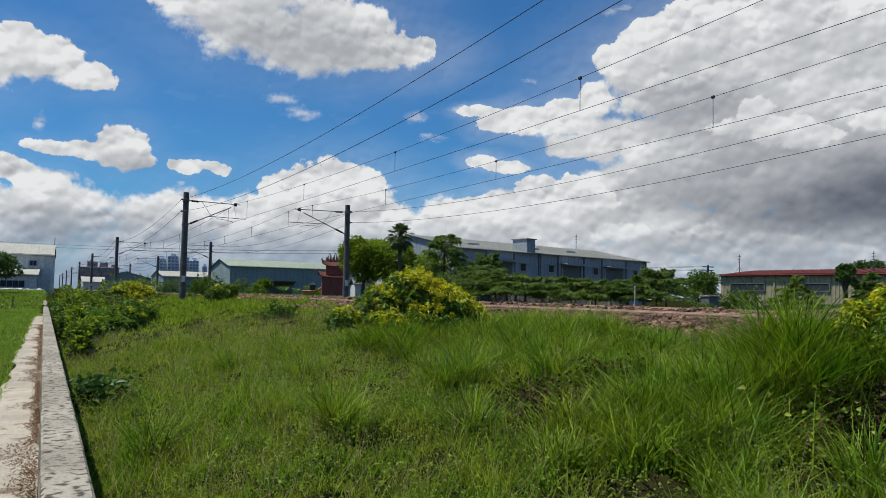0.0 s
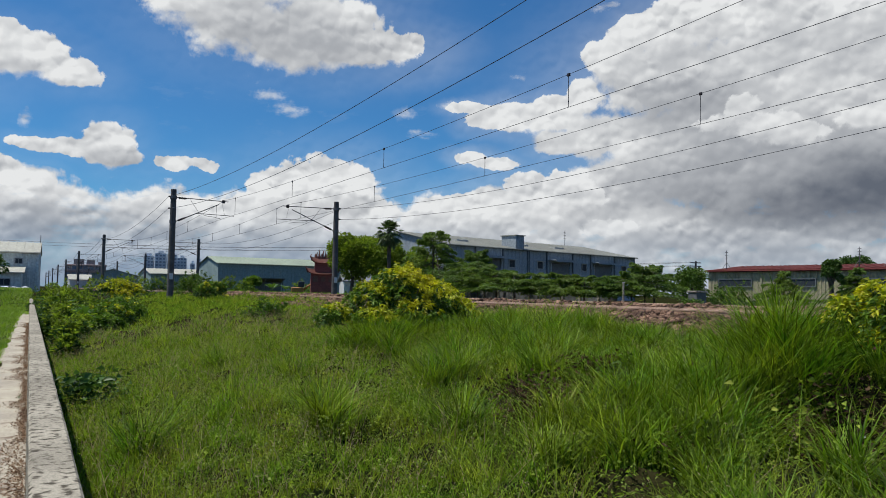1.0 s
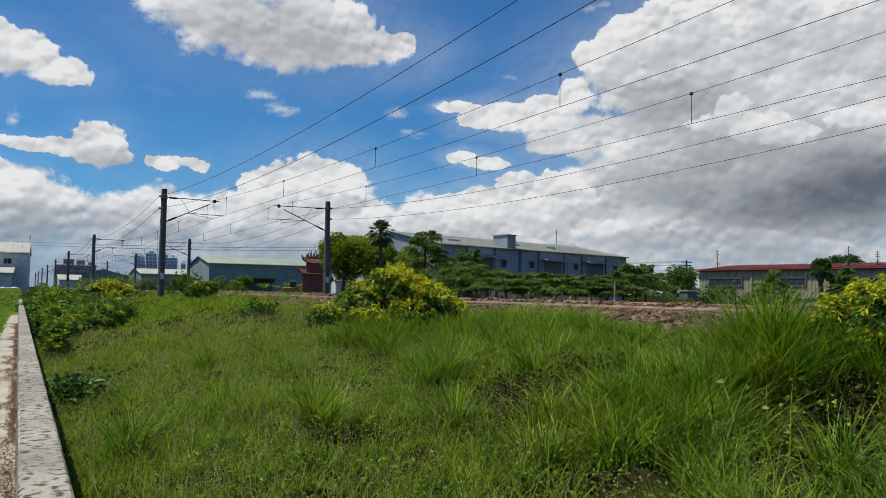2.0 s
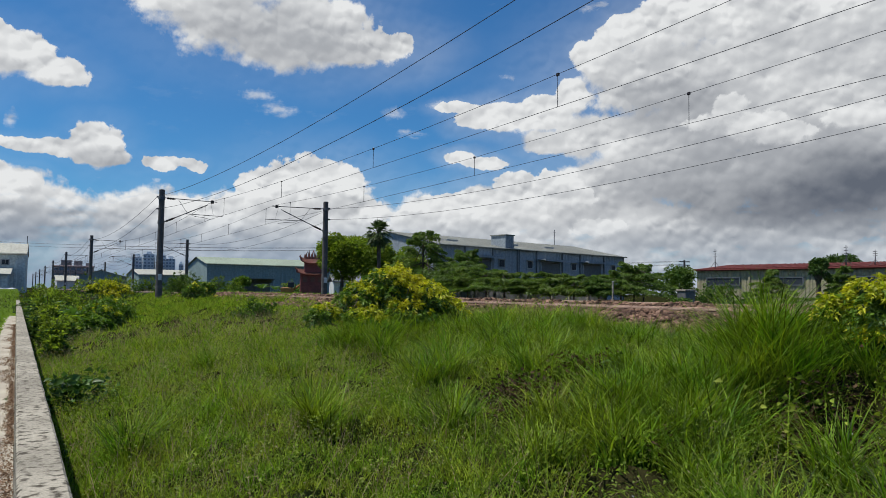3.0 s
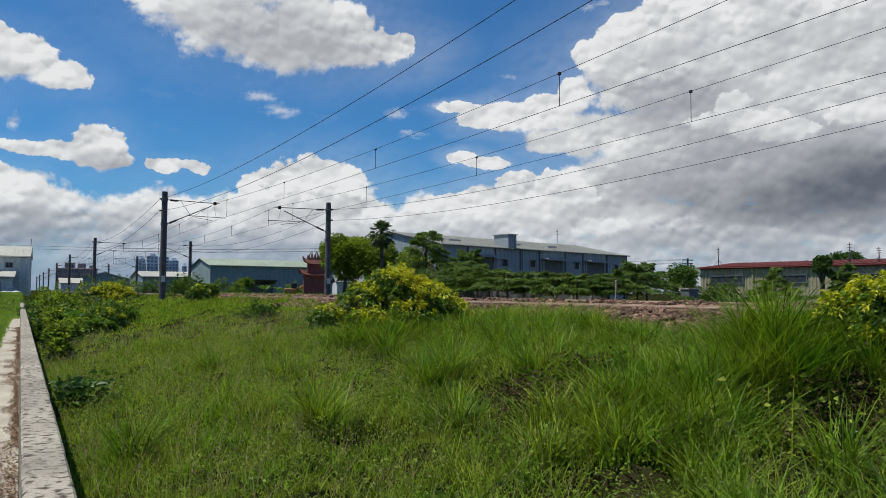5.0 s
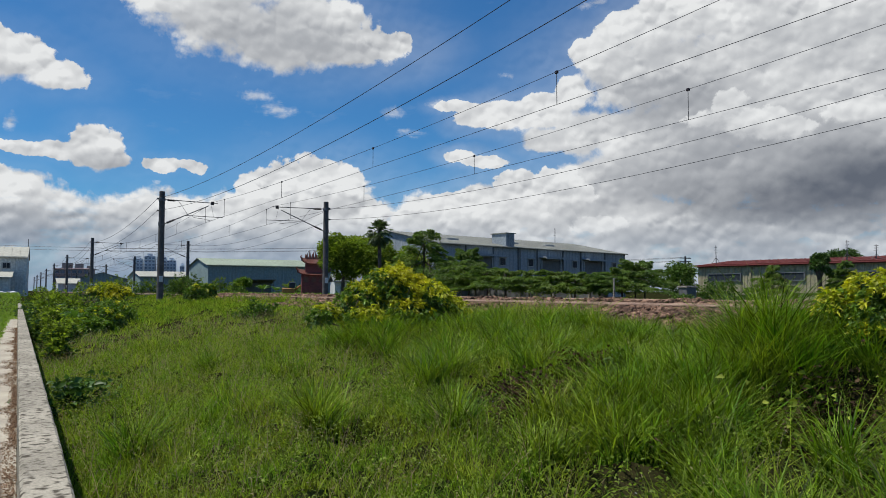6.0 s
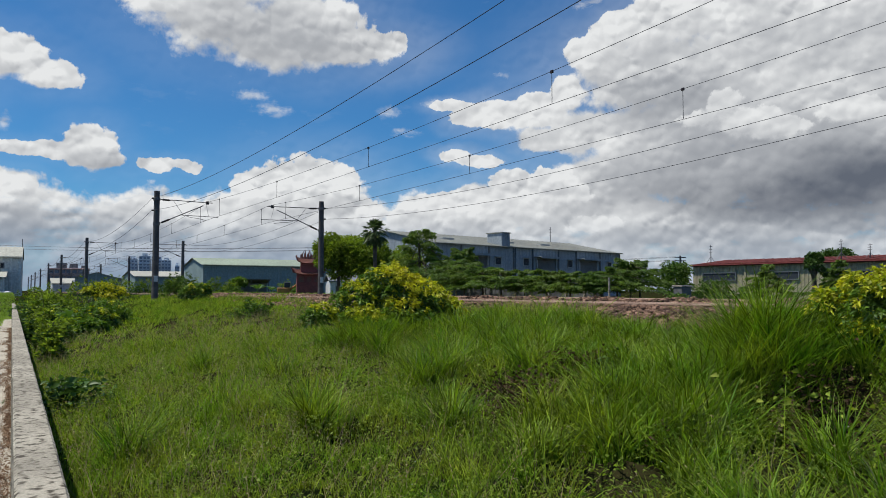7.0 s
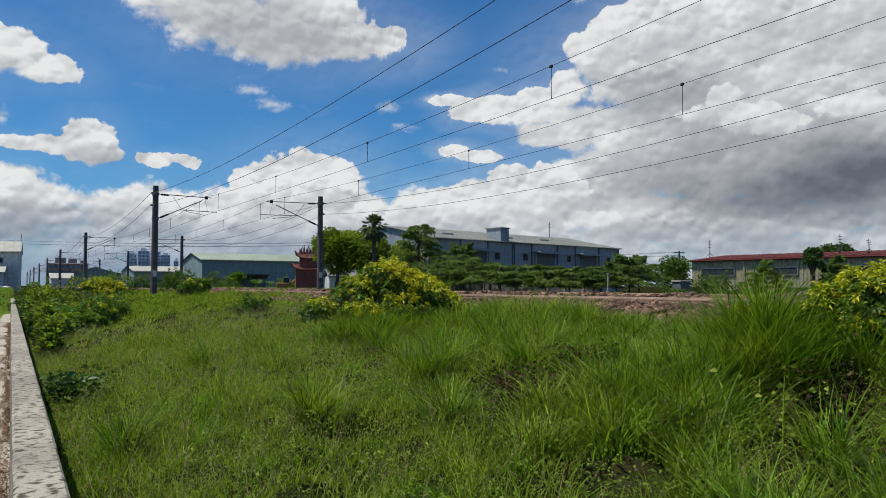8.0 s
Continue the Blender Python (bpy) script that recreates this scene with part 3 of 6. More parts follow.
def build_wall():
    root = thing("low_wall", pose(0, 0, 0), "low weathered grey concrete wall along a path", "wall")
    root["kind"] = "structure"
    rng = np.random.default_rng(5)
    y = -6.0
    while y < 92:
        step = 4.0 if y < 40 else 8.0
        bm = bmesh.new()
        prof = [(-0.0, -0.6), (-0.0, 0.485), (0.018, 0.5), (0.225, 0.498), (0.24, 0.482), (0.24, -0.6)]
        k = 14
        rings = []
        for i in range(k + 1):
            yy = y + (step - 0.012) * i / k
            dx = float(WALL_X(yy))
            rings.append([bm.verts.new((px + dx + rng.normal(0, 0.0018), yy, pz + (rng.normal(0, 0.0012) if pz > 0 else 0))) for px, pz in prof])
        for a, b in zip(rings, rings[1:]):
            for j in range(len(prof)):
                bm.faces.new((a[j], b[j], b[(j + 1) % len(prof)], a[(j + 1) % len(prof)]))
        bm.faces.new(rings[0][::-1]), bm.faces.new(rings[-1])
        bmesh.ops.recalc_face_normals(bm, faces=bm.faces)
        part("wall_section", bm, M_CONC, root)
        y += step


def build_path():
    rng = np.random.default_rng(8)
    ys = np.arange(-6, 60, 0.12)
    edge = -0.43 + 0.05 * np.sin(ys * 0.9) + 0.04 * np.sin(ys * 2.7 + 1) + rng.normal(0, 0.012, len(ys))
    edge += np.clip((ys - 17) / 30, 0, 1) * 0.22
    inner = WALL_X(ys) - 0.004
    v, tri = [], []
    for i, yy in enumerate(ys):
        for j in range(7):
            f = j / 6
            x = edge[i] * (1 - f) + inner[i] * f
            v.append((x, yy, (0.035 if 0 < j else -0.02) + rng.normal(0, 0.002)))
    for i in range(len(ys) - 1):
        for j in range(6):
            a = i * 7 + j
            tri += [(a, a + 1, a + 8), (a, a + 8, a + 7)]
    p = obj("path", raw_mesh("path", v, tri), M_PATH)
    tagged(p, "narrow worn pale concrete path between lawn and wall", "path", kind="structure")
    # dry leaves and dirt against the wall
    k = 20000
    y = 2 + 32 * rng.uniform(0, 1, k) ** 1.3
    clump = (np.sin(y * 1.9) + np.sin(y * 0.77 + 2) + np.sin(y * 4.3)) / 3
    spread = 0.035 + 0.28 * np.clip(clump, 0, 1)
    x = WALL_X(y) - 0.01 - np.abs(rng.normal(0, 1, k)) * spread
    base = np.stack([x, y, 0.04 + rng.uniform(0, 0.02, k)], 1)
    d = unit(rng, k) * (1, 1, 0.15)
    lv, lt = leaves(rng, base, d, rng.uniform(0.01, 0.032, k), rng.uniform(0.004, 0.014, k), simple=True)
    lit = obj("leaf_litter", raw_mesh("leaf_litter", lv, lt), M_LITTER)
    tagged(lit, "reddish brown dry leaf litter along the wall's foot", "leaf litter", kind="stuff")


# ---------- grass ----------
def tall_zone(x, y):
    """How long and lush the grass is: 0 short and fine, 1 tall tussocks."""
    t = np.clip((x - 0.42 * y - 0.2) / 2.4, 0, 1)
    return t * np.clip((13 - y) / 4, 0, 1)


def build_grass():
    rng = np.random.default_rng(21)
    bank_v, bank_t, count = [], [], 0

    def scatter(k, x0, x1, y0, y1, keep):
        x, y = rng.uniform(x0, x1, k), rng.uniform(y0, y1, k)
        ok = keep(x, y)
        x, y = x[ok], y[ok]
        return np.stack([x, y, ground_z(x, y) - 0.02], 1)

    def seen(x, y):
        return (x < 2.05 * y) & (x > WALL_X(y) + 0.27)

    def clear(x, y):
        ok = ((x - 5.75) / 1.0) ** 2 + ((y - 11.9) / 0.6) ** 2 > 1
        for a, b, r, d in HOLLOWS:
            far = math.hypot(a, b)
            for k in ((0.0, 0.22, 0.42, 0.65) if d > 0.18 else (0.0,)):
                ok &= ((x - a * (1 - k / far)) ** 2 + (y - b * (1 - k / far)) ** 2) > (r * (0.85 if d > 0.18 else 0.4)) ** 2
        return ok & (x < np.where(y < 14, 9.25 + 0.2 * np.sin(y * 2.2), np.where(y < 30, 9.7 + (y - 14) * 0.07, 11.0)))

    def add(store, v, t):
        n0 = sum(len(a) for a in store[0])
        store[0].append(v)
        store[1].append(t + n0)

    bank = ([], [])
    for k, x0, x1, y0, y1, segs, w in ((112000, 0.3, 9.6, 1.2, 8.0, 3, 0.0095), (80000, 0.3, 9.9, 8.0, 18.0, 3, 0.015), (54000, 0.3, 10.9, 18.0, 40.0, 2, 0.03),
                                       (36000, 0.3, 11.0, 40.0, 100.0, 2, 0.05)):
        c = scatter(k // 34, x0, x1, y0, y1, lambda x, y: seen(x, y) & clear(x, y))
        near = rng.uniform(0.035, 0.12, len(c)) * (1 + 0.05 * y0)
        pick = rng.integers(0, len(c), int(len(c) * 34))
        off = rng.normal(0, 1, (len(pick), 2)) * near[pick][:, None]
        b = c[pick].copy()
        b[:, :2] += off
        ok = (b[:, 0] > WALL_X(b[:, 1]) + 0.27) & clear(b[:, 0], b[:, 1])
        ok &= rng.uniform(0, 1, len(b)) > 0.92 * tall_zone(b[:, 0], b[:, 1])
        b, off, pick = b[ok], off[ok], pick[ok]
        b[:, 2] = ground_z(b[:, 0], b[:, 1]) - 0.02
        ang = np.arctan2(off[:, 1], off[:, 0]) + rng.normal(0, 0.9, len(b))
        own = rng.uniform(0.45, 1.45, len(c))[pick]
        tz = tall_zone(b[:, 0], b[:, 1])
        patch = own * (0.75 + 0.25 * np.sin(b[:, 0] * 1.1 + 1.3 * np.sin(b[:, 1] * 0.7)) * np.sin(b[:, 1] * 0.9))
        # lush, worn: bearings from the camera where the crest must look tall or low.
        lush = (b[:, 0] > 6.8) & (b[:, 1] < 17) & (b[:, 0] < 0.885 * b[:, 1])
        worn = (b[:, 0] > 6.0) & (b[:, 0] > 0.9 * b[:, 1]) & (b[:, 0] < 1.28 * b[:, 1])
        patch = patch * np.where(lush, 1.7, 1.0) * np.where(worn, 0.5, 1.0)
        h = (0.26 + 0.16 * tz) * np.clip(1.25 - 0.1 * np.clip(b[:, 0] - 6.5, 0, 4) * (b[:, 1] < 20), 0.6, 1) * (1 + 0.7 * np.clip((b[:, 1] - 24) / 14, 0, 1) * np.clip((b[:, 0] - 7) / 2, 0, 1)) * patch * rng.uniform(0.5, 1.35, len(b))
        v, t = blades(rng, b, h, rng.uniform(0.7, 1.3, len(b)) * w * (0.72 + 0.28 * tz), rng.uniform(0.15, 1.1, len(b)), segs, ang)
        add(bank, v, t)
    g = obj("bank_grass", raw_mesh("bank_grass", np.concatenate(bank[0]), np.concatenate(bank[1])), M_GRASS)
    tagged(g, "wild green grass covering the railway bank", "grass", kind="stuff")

    # tussocks of long arching blades
    tus = ([], [])
    spots = scatter(1700, 0.6, 9.2, 1.2, 13.0, lambda x, y: seen(x, y) & clear(x, y))
    apart = []
    for q in spots:
        if all((q[0] - o[0]) ** 2 + (q[1] - o[1]) ** 2 > 0.1 for o in apart):
            apart.append(q)
    spots = np.array(apart)
    tz = tall_zone(spots[:, 0], spots[:, 1])
    spots = spots[rng.uniform(0, 1, len(spots)) < 0.05 + 0.85 * tz]
    big = np.array([(6.05, 4.45), (5.9, 4.2), (5.8, 4.7), (6.4, 4.9), (6.25, 4.6), (6.1, 5.0), (6.7, 5.0), (5.7, 4.4), (4.75, 11.7), (6.9, 11.4), (4.6, 11.3), (7.0, 10.9), (5.2, 10.9), (7.3, 11.2),
                    (6.3, 6.9), (7.0, 7.2), (7.2, 9.6), (7.6, 12.2), (5.45, 4.35), (4.95, 4.6), (4.1, 4.3), (8.4, 8.8), (8.25, 9.0), (8.5, 8.6), (7.35, 10.85), (7.45, 10.7), (4.75, 11.2), (4.9, 11.0), (5.2, 11.1), (5.6, 11.0), (6.0, 10.9), (6.4, 10.95), (6.9, 11.1), (4.55, 3.95), (4.65, 4.15), (5.3, 5.0)])
    for i, s in enumerate(np.concatenate([spots[:, :2], big])):
        large = i >= len(spots)
        k = int(rng.integers(180, 330)) * (1.6 if large else 1)
        k = int(k)
        r = rng.uniform(0.05, 0.12) * (2.4 if large else 1)
        off = rng.normal(0, r, (k, 2))
        b = np.stack([s[0] + off[:, 0], s[1] + off[:, 1]], 1)
        b = np.concatenate([b, (ground_z(b[:, 0], b[:, 1]) - 0.02)[:, None]], 1)
        # Tussock heights switch along the same camera bearings, to fit the view.
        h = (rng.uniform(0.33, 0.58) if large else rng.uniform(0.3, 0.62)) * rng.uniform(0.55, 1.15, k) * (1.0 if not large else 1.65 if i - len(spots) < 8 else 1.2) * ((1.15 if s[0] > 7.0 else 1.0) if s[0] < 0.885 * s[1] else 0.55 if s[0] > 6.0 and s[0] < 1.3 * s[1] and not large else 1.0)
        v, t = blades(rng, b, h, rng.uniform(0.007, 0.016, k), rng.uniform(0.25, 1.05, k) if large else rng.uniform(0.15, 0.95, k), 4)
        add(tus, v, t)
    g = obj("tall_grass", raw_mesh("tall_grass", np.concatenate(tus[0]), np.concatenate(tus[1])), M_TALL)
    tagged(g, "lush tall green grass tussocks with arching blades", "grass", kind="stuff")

    # dry stems with seed heads
    b = scatter(11000, 0.4, 8.5, 1.5, 22.0, lambda x, y: seen(x, y) & clear(x, y))
    b = b[rng.uniform(0, 1, len(b)) > tall_zone(b[:, 0], b[:, 1]) * 0.8]
    v, t = blades(rng, b, rng.uniform(0.25, 0.48, len(b)), rng.uniform(0.003, 0.006, len(b)), rng.uniform(0.1, 0.6, len(b)), 3)
    heads = rng.random(len(b)) < 0.5
    tips = v.reshape(len(b), -1, 3)[heads]
    pick = np.repeat(np.arange(len(tips)), 5)
    f = rng.uniform(0.0, 1.0, len(pick))[:, None]
    at = tips[pick, -1] * (1 - 0.6 * f) + tips[pick, -2] * 0.6 * f
    d = unit(rng, len(pick)) * (1, 1, 0.6) + (0, 0, 0.5)
    v2, t2 = leaves(rng, at, d, rng.uniform(0.012, 0.035, len(pick)), rng.uniform(0.003, 0.007, len(pick)), simple=True)
    t = np.concatenate([t, t2 + len(v)])
    v = np.concatenate([v, v2])
    g = obj("grass_stems", raw_mesh("grass_stems", v, t), M_DRY)
    tagged(g, "thin dry straw-coloured grass stems with seed heads", "grass", kind="stuff")

    # lawn beyond the path
    lawn = ([], [])
    for k, x0, y0, y1, w, h in ((20000, -1.4, 9.0, 24.0, 0.014, 0.10), (20000, -4.0, 24.0, 55.0, 0.034, 0.14), (13000, -9, 55, 125, 0.08, 0.2)):
        b = scatter(k, x0, 0.6, y0, y1, lambda x, y: x < np.where(y < 17, -0.38, np.where(y < 44, -0.38 + 0.28 * np.clip((y - 17) / 27, 0, 1), WALL_X(y) + 0.18)))
        v, t = blades(rng, b, h * rng.uniform(0.5, 1.3, len(b)), w * rng.uniform(0.7, 1.3, len(b)), rng.uniform(0.1, 0.7, len(b)), 2)
        add(lawn, v, t)
    g = obj("lawn", raw_mesh("lawn", np.concatenate(lawn[0]), np.concatenate(lawn[1])), M_LAWN)
    tagged(g, "bright short green lawn beside a concrete path", "grass", kind="stuff")

    # thinner grass round about, on either side of the wall
    around = ([], [])
    for k, x0, x1, y0, y1 in ((9000, 0.35, 9.3, -9.0, 4.0), (7000, -7.0, -0.5, -9.0, 9.0), (5000, -9.0, -1.4, 9.0, 24.0)):
        b = scatter(k, x0, x1, y0, y1, lambda x, y: ~((x > 0) & seen(x, y) & (y > 1.2)) & ((x < 0) | (x > WALL_X(y) + 0.27)))
        v, t = blades(rng, b, rng.uniform(0.08, 0.24, len(b)), rng.uniform(0.02, 0.04, len(b)), rng.uniform(0.2, 0.8, len(b)), 2)
        add(around, v, t)
    g = obj("verge_grass", raw_mesh("verge_grass", np.concatenate(around[0]), np.concatenate(around[1])), M_LAWN)
    tagged(g, "rough green grass on both sides of the wall", "grass", kind="stuff")

    # rough grass beyond the tracks
    b = scatter(30000, 18.6, 40, 20, 110, lambda x, y: x < 1.9 * y)
    v, t = blades(rng, b, rng.uniform(0.15, 0.4, len(b)) * (1 + np.clip((b[:, 1] - 45) / 40, 0, 0.8)), rng.uniform(0.04, 0.09, len(b)), rng.uniform(0.1, 0.6, len(b)), 2)
    g = obj("far_grass", raw_mesh("far_grass", v, t), M_LAWN)
    tagged(g, "green rough grass on the far side of the tracks", "grass", kind="stuff")


# ---------- railway ----------
RAIL_TOP = 1.245
TRACKS = (12.0, 16.3)
POLE_Y = [1.6 + 51.2 * k for k in range(0, 9)]


def build_rails():
    prof = [(-0.075, -0.16), (0.075, -0.16), (0.075, -0.145), (0.012, -0.125), (0.012, -0.05), (0.036, -0.035), (0.036, -0.006), (0.028, 0.0),
            (-0.028, 0.0), (-0.036, -0.006), (-0.036, -0.035), (-0.012, -0.05), (-0.012, -0.125), (-0.075, -0.145)]
    for cx in TRACKS:
        for s in (-0.56, 0.56):
            bm = bmesh.new()
            prism(bm, prof, -40, 480)
            r = part("rail", bm, M_RUST)
            r.location = (cx + s, 0, RAIL_TOP + (0.0 if cx < 14 else 0.03))
            tagged(r, "rusty brown steel rail lying in stone ballast", "rail", "rails of the two tracks")


def stone_shapes(rng, k):
    shapes = []
    for _ in range(k):
        bm = bmesh.new()
        bmesh.ops.create_cube(bm, size=1.5)
        bmesh.ops.triangulate(bm, faces=bm.faces)
        v = np.array([list(x.co) for x in bm.verts])
        f = np.array([[x.index for x in y.verts] for y in bm.faces])
        bm.free()
        v = (v + rng.normal(0, 0.27, v.shape)) * rng.uniform(0.7, 1.15, (len(v), 1)) * np.array([1.0, rng.uniform(0.6, 0.95), rng.uniform(0.5, 0.85)])
        tilt = np.array(Euler(tuple(rng.uniform(-0.6, 0.6, 3))).to_matrix())
        v = v @ tilt.T
        shapes.append((v, f))
    return shapes


def build_ballast():
    rng = np.random.default_rng(33)
    shapes = stone_shapes(rng, 12)
    root = thing("ballast_shoulder", pose(0, 0, 0), "loose reddish brown crushed stones at the track's edge", "ballast")
    root["kind"] = "structure"
    meshes = []
    for v, f in shapes:
        me = raw_mesh("stone", v, f)
        me.materials.append(M_STONE_OB)
        meshes.append(me)
    spots = []
    for k, x0, x1, y0, y1 in ((17000, 9.3, 14.6, 4.5, 16.0), (7500, 9.6, 14.8, 16.0, 32.0), (3500, 10, 14.8, 32, 60), (2500, 14.6, 19.0, 6, 50)):
        x, y = rng.uniform(x0, x1, k), rng.uniform(y0, y1, k)
        spots.append(np.stack([x, y, ground_z(x, y) + 0.02 + rng.uniform(0, 0.05, k)], 1))
    spots = np.concatenate(spots)
    keep = np.ones(len(spots), bool)
    for cx in TRACKS:
        for s in (-0.56, 0.56):
            near = np.abs(spots[:, 0] - cx - s) < 0.09
            spots[near, 2] = np.minimum(spots[near, 2], RAIL_TOP - 0.12)
    heap = (spots[:, 0] > 13.0) & (spots[:, 0] < 14.6)
    spots[heap, 2] += 0.05 * (1 + np.sin(spots[heap, 1] * 2.1)) * rng.uniform(0, 1, heap.sum())
    size = rng.uniform(0.03, 0.068, len(spots))
    turn = rng.uniform(0, 2 * np.pi, len(spots))
    edge = (spots[:, 0] < 10.6) & (spots[:, 1] > 6) & (spots[:, 1] < 14)
    single = np.flatnonzero(edge)[:300]
    keep[single] = False
    for i in single:
        ob = obj("stone", meshes[i % len(meshes)], None, root)
        ob.location, ob.rotation_euler = spots[i], (0, 0, turn[i])
        ob.scale = (size[i] * 1.15,) * 3
    vs, ts, n0 = [], [], 0
    idx = np.flatnonzero(keep)
    for j, (v, f) in enumerate(shapes):
        sel = idx[idx % len(shapes) == j]
        c, s = np.cos(turn[sel])[:, None], np.sin(turn[sel])[:, None]
        x = v[None, :, 0] * c - v[None, :, 1] * s
        y = v[None, :, 0] * s + v[None, :, 1] * c
        z = np.broadcast_to(v[None, :, 2], x.shape)
        far = 1 + np.clip((spots[sel, 1] - 14) / 30, 0, 1.2)
        vv = np.stack([x, y, z], 2) * (size[sel] * far)[:, None, None] + spots[sel][:, None, :]
        tt = f[None] + (np.arange(len(sel)) * len(v))[:, None, None] + n0
        vs.append(vv.reshape(-1, 3)), ts.append(tt.reshape(-1, 3))
        n0 += len(sel) * len(v)
    b = obj("ballast", raw_mesh("ballast", np.concatenate(vs), np.concatenate(ts)), M_STONE)
    tagged(b, "reddish brown crushed stone ballast between and beside rails", "ballast", kind="stuff")


def mast(name, x, y, mirror):
    """A railway mast with its bracket, built once at the origin with the arm along +x."""
    top, s = 8.2, (-1.107 if mirror else 0.98)
    root = thing(name, pose(x, y, 0), "dark round railway mast carrying a bracket and wires", "railway mast", "masts along the railway")
    bm = bmesh.new()
    tube(bm, [(0, 0, 0.3), (0, 0, 4.5), (0, 0, top - 0.02), (0, 0, top)], [0.225, 0.205, 0.185, 0.17], 16)
    part("shaft", bm, M_POLE, root, smooth=False)
    for z, h in ((7.65, 0.1), (6.0, 0.1)):
        bm = bmesh.new()
        tube(bm, [(0, 0, z - h), (0, 0, z + h)], 0.225, 16)
        part("clamp_band", bm, M_GALV, root)
    bm = bmesh.new()
    tube(bm, [(s * 0.2, 0, 7.66), (s * 3.75, 0, 7.6)], 0.028)
    arm = part("top_tube", bm, M_GALV, root)
    bm = bmesh.new()
    pts = [(s * t, 0, 7.66 - 0.045 * t) for t in (0.35, 0.42, 0.5, 0.58, 0.66, 0.74, 0.82, 0.9)]
    tube(bm, pts, [0.05, 0.085, 0.05, 0.085, 0.05, 0.085, 0.05, 0.04], 10)
    part("insulator", bm, M_INSUL, arm)
    bm = bmesh.new()
    tube(bm, [(s * 0.2, 0, 6.02), (s * 3.1, 0, 7.38)], 0.032)
    diag = part("diagonal_strut", bm, M_GALV, root)
    bm = bmesh.new()
    pts = [(s * t, 0, 6.02 + (t - 0.2) * 0.469) for t in (0.32, 0.4, 0.48, 0.56, 0.64, 0.72, 0.8, 0.9)]
    tube(bm, pts, [0.05, 0.085, 0.05, 0.085, 0.05, 0.085, 0.05, 0.04], 10)
    part("insulator", bm, M_INSUL, diag)
    bm = bmesh.new()
    box(bm, (s * 3.4 - 0.1, -0.08, 7.48), (s * 3.4 + 0.1, 0.08, 7.7), 0.02)
    part("messenger_clamp", bm, M_INSUL, root)
    bm = bmesh.new()
    tube(bm, [(s * 1.55, 0, 6.66), (s * 4.15, 0, 6.62)], 0.022)
    part("registration_arm", bm, M_GALV, root)
    bm = bmesh.new()
    tube(bm, [(s * 2.0, 0, 6.6), (s * 2.25, 0, 6.52), (s * 2.8, 0, 6.47), (s * 3.3, 0, 6.36)], 0.016, 6)
    part("steady_arm", bm, M_GALV, root)
    bm = bmesh.new()
    tube(bm, [(s * 3.3, 0, 7.5), (s * 3.5, 0, 6.63)], 0.008, 5)
    part("hanger", bm, M_GALV, root)
    bm = bmesh.new()
    tube(bm, [(s * 1.7, 0, 6.75), (s * 1.1, 0, 7.6)], 0.014, 5)
    part("brace", bm, M_GALV, root)
    for z in ((7.7, 6.89) if mirror else (7.693, 6.892)):
        bm = bmesh.new()
        tube(bm, [(-s * 0.18, 0, z), (-s * 0.3, 0, z), (-s * 0.33, 0, z - 0.02)], [0.05, 0.06, 0.03], 8)
        part("feeder_insulator", bm, M_INSUL, root)
    bm = bmesh.new()
    box(bm, (-0.12, -0.235, 2.1), (0.12, -0.215, 2.5), 0.004)
    part("plate", bm, M_PLATE, root, "small white plate fixed to the mast")
    return root


def sag(y, ends, low):
    """Height of a wire slung between masts, lowest between them."""
    k = min(max(int((y - POLE_Y[0]) // 51.2), 0), 99)
    t = (y - (POLE_Y[0] + 51.2 * k)) / 51.2
    return ends - (ends - low) * 4 * t * (1 - t)


MESSENGER = (7.66, 7.08)     # height of the carrying wire at the masts and between them


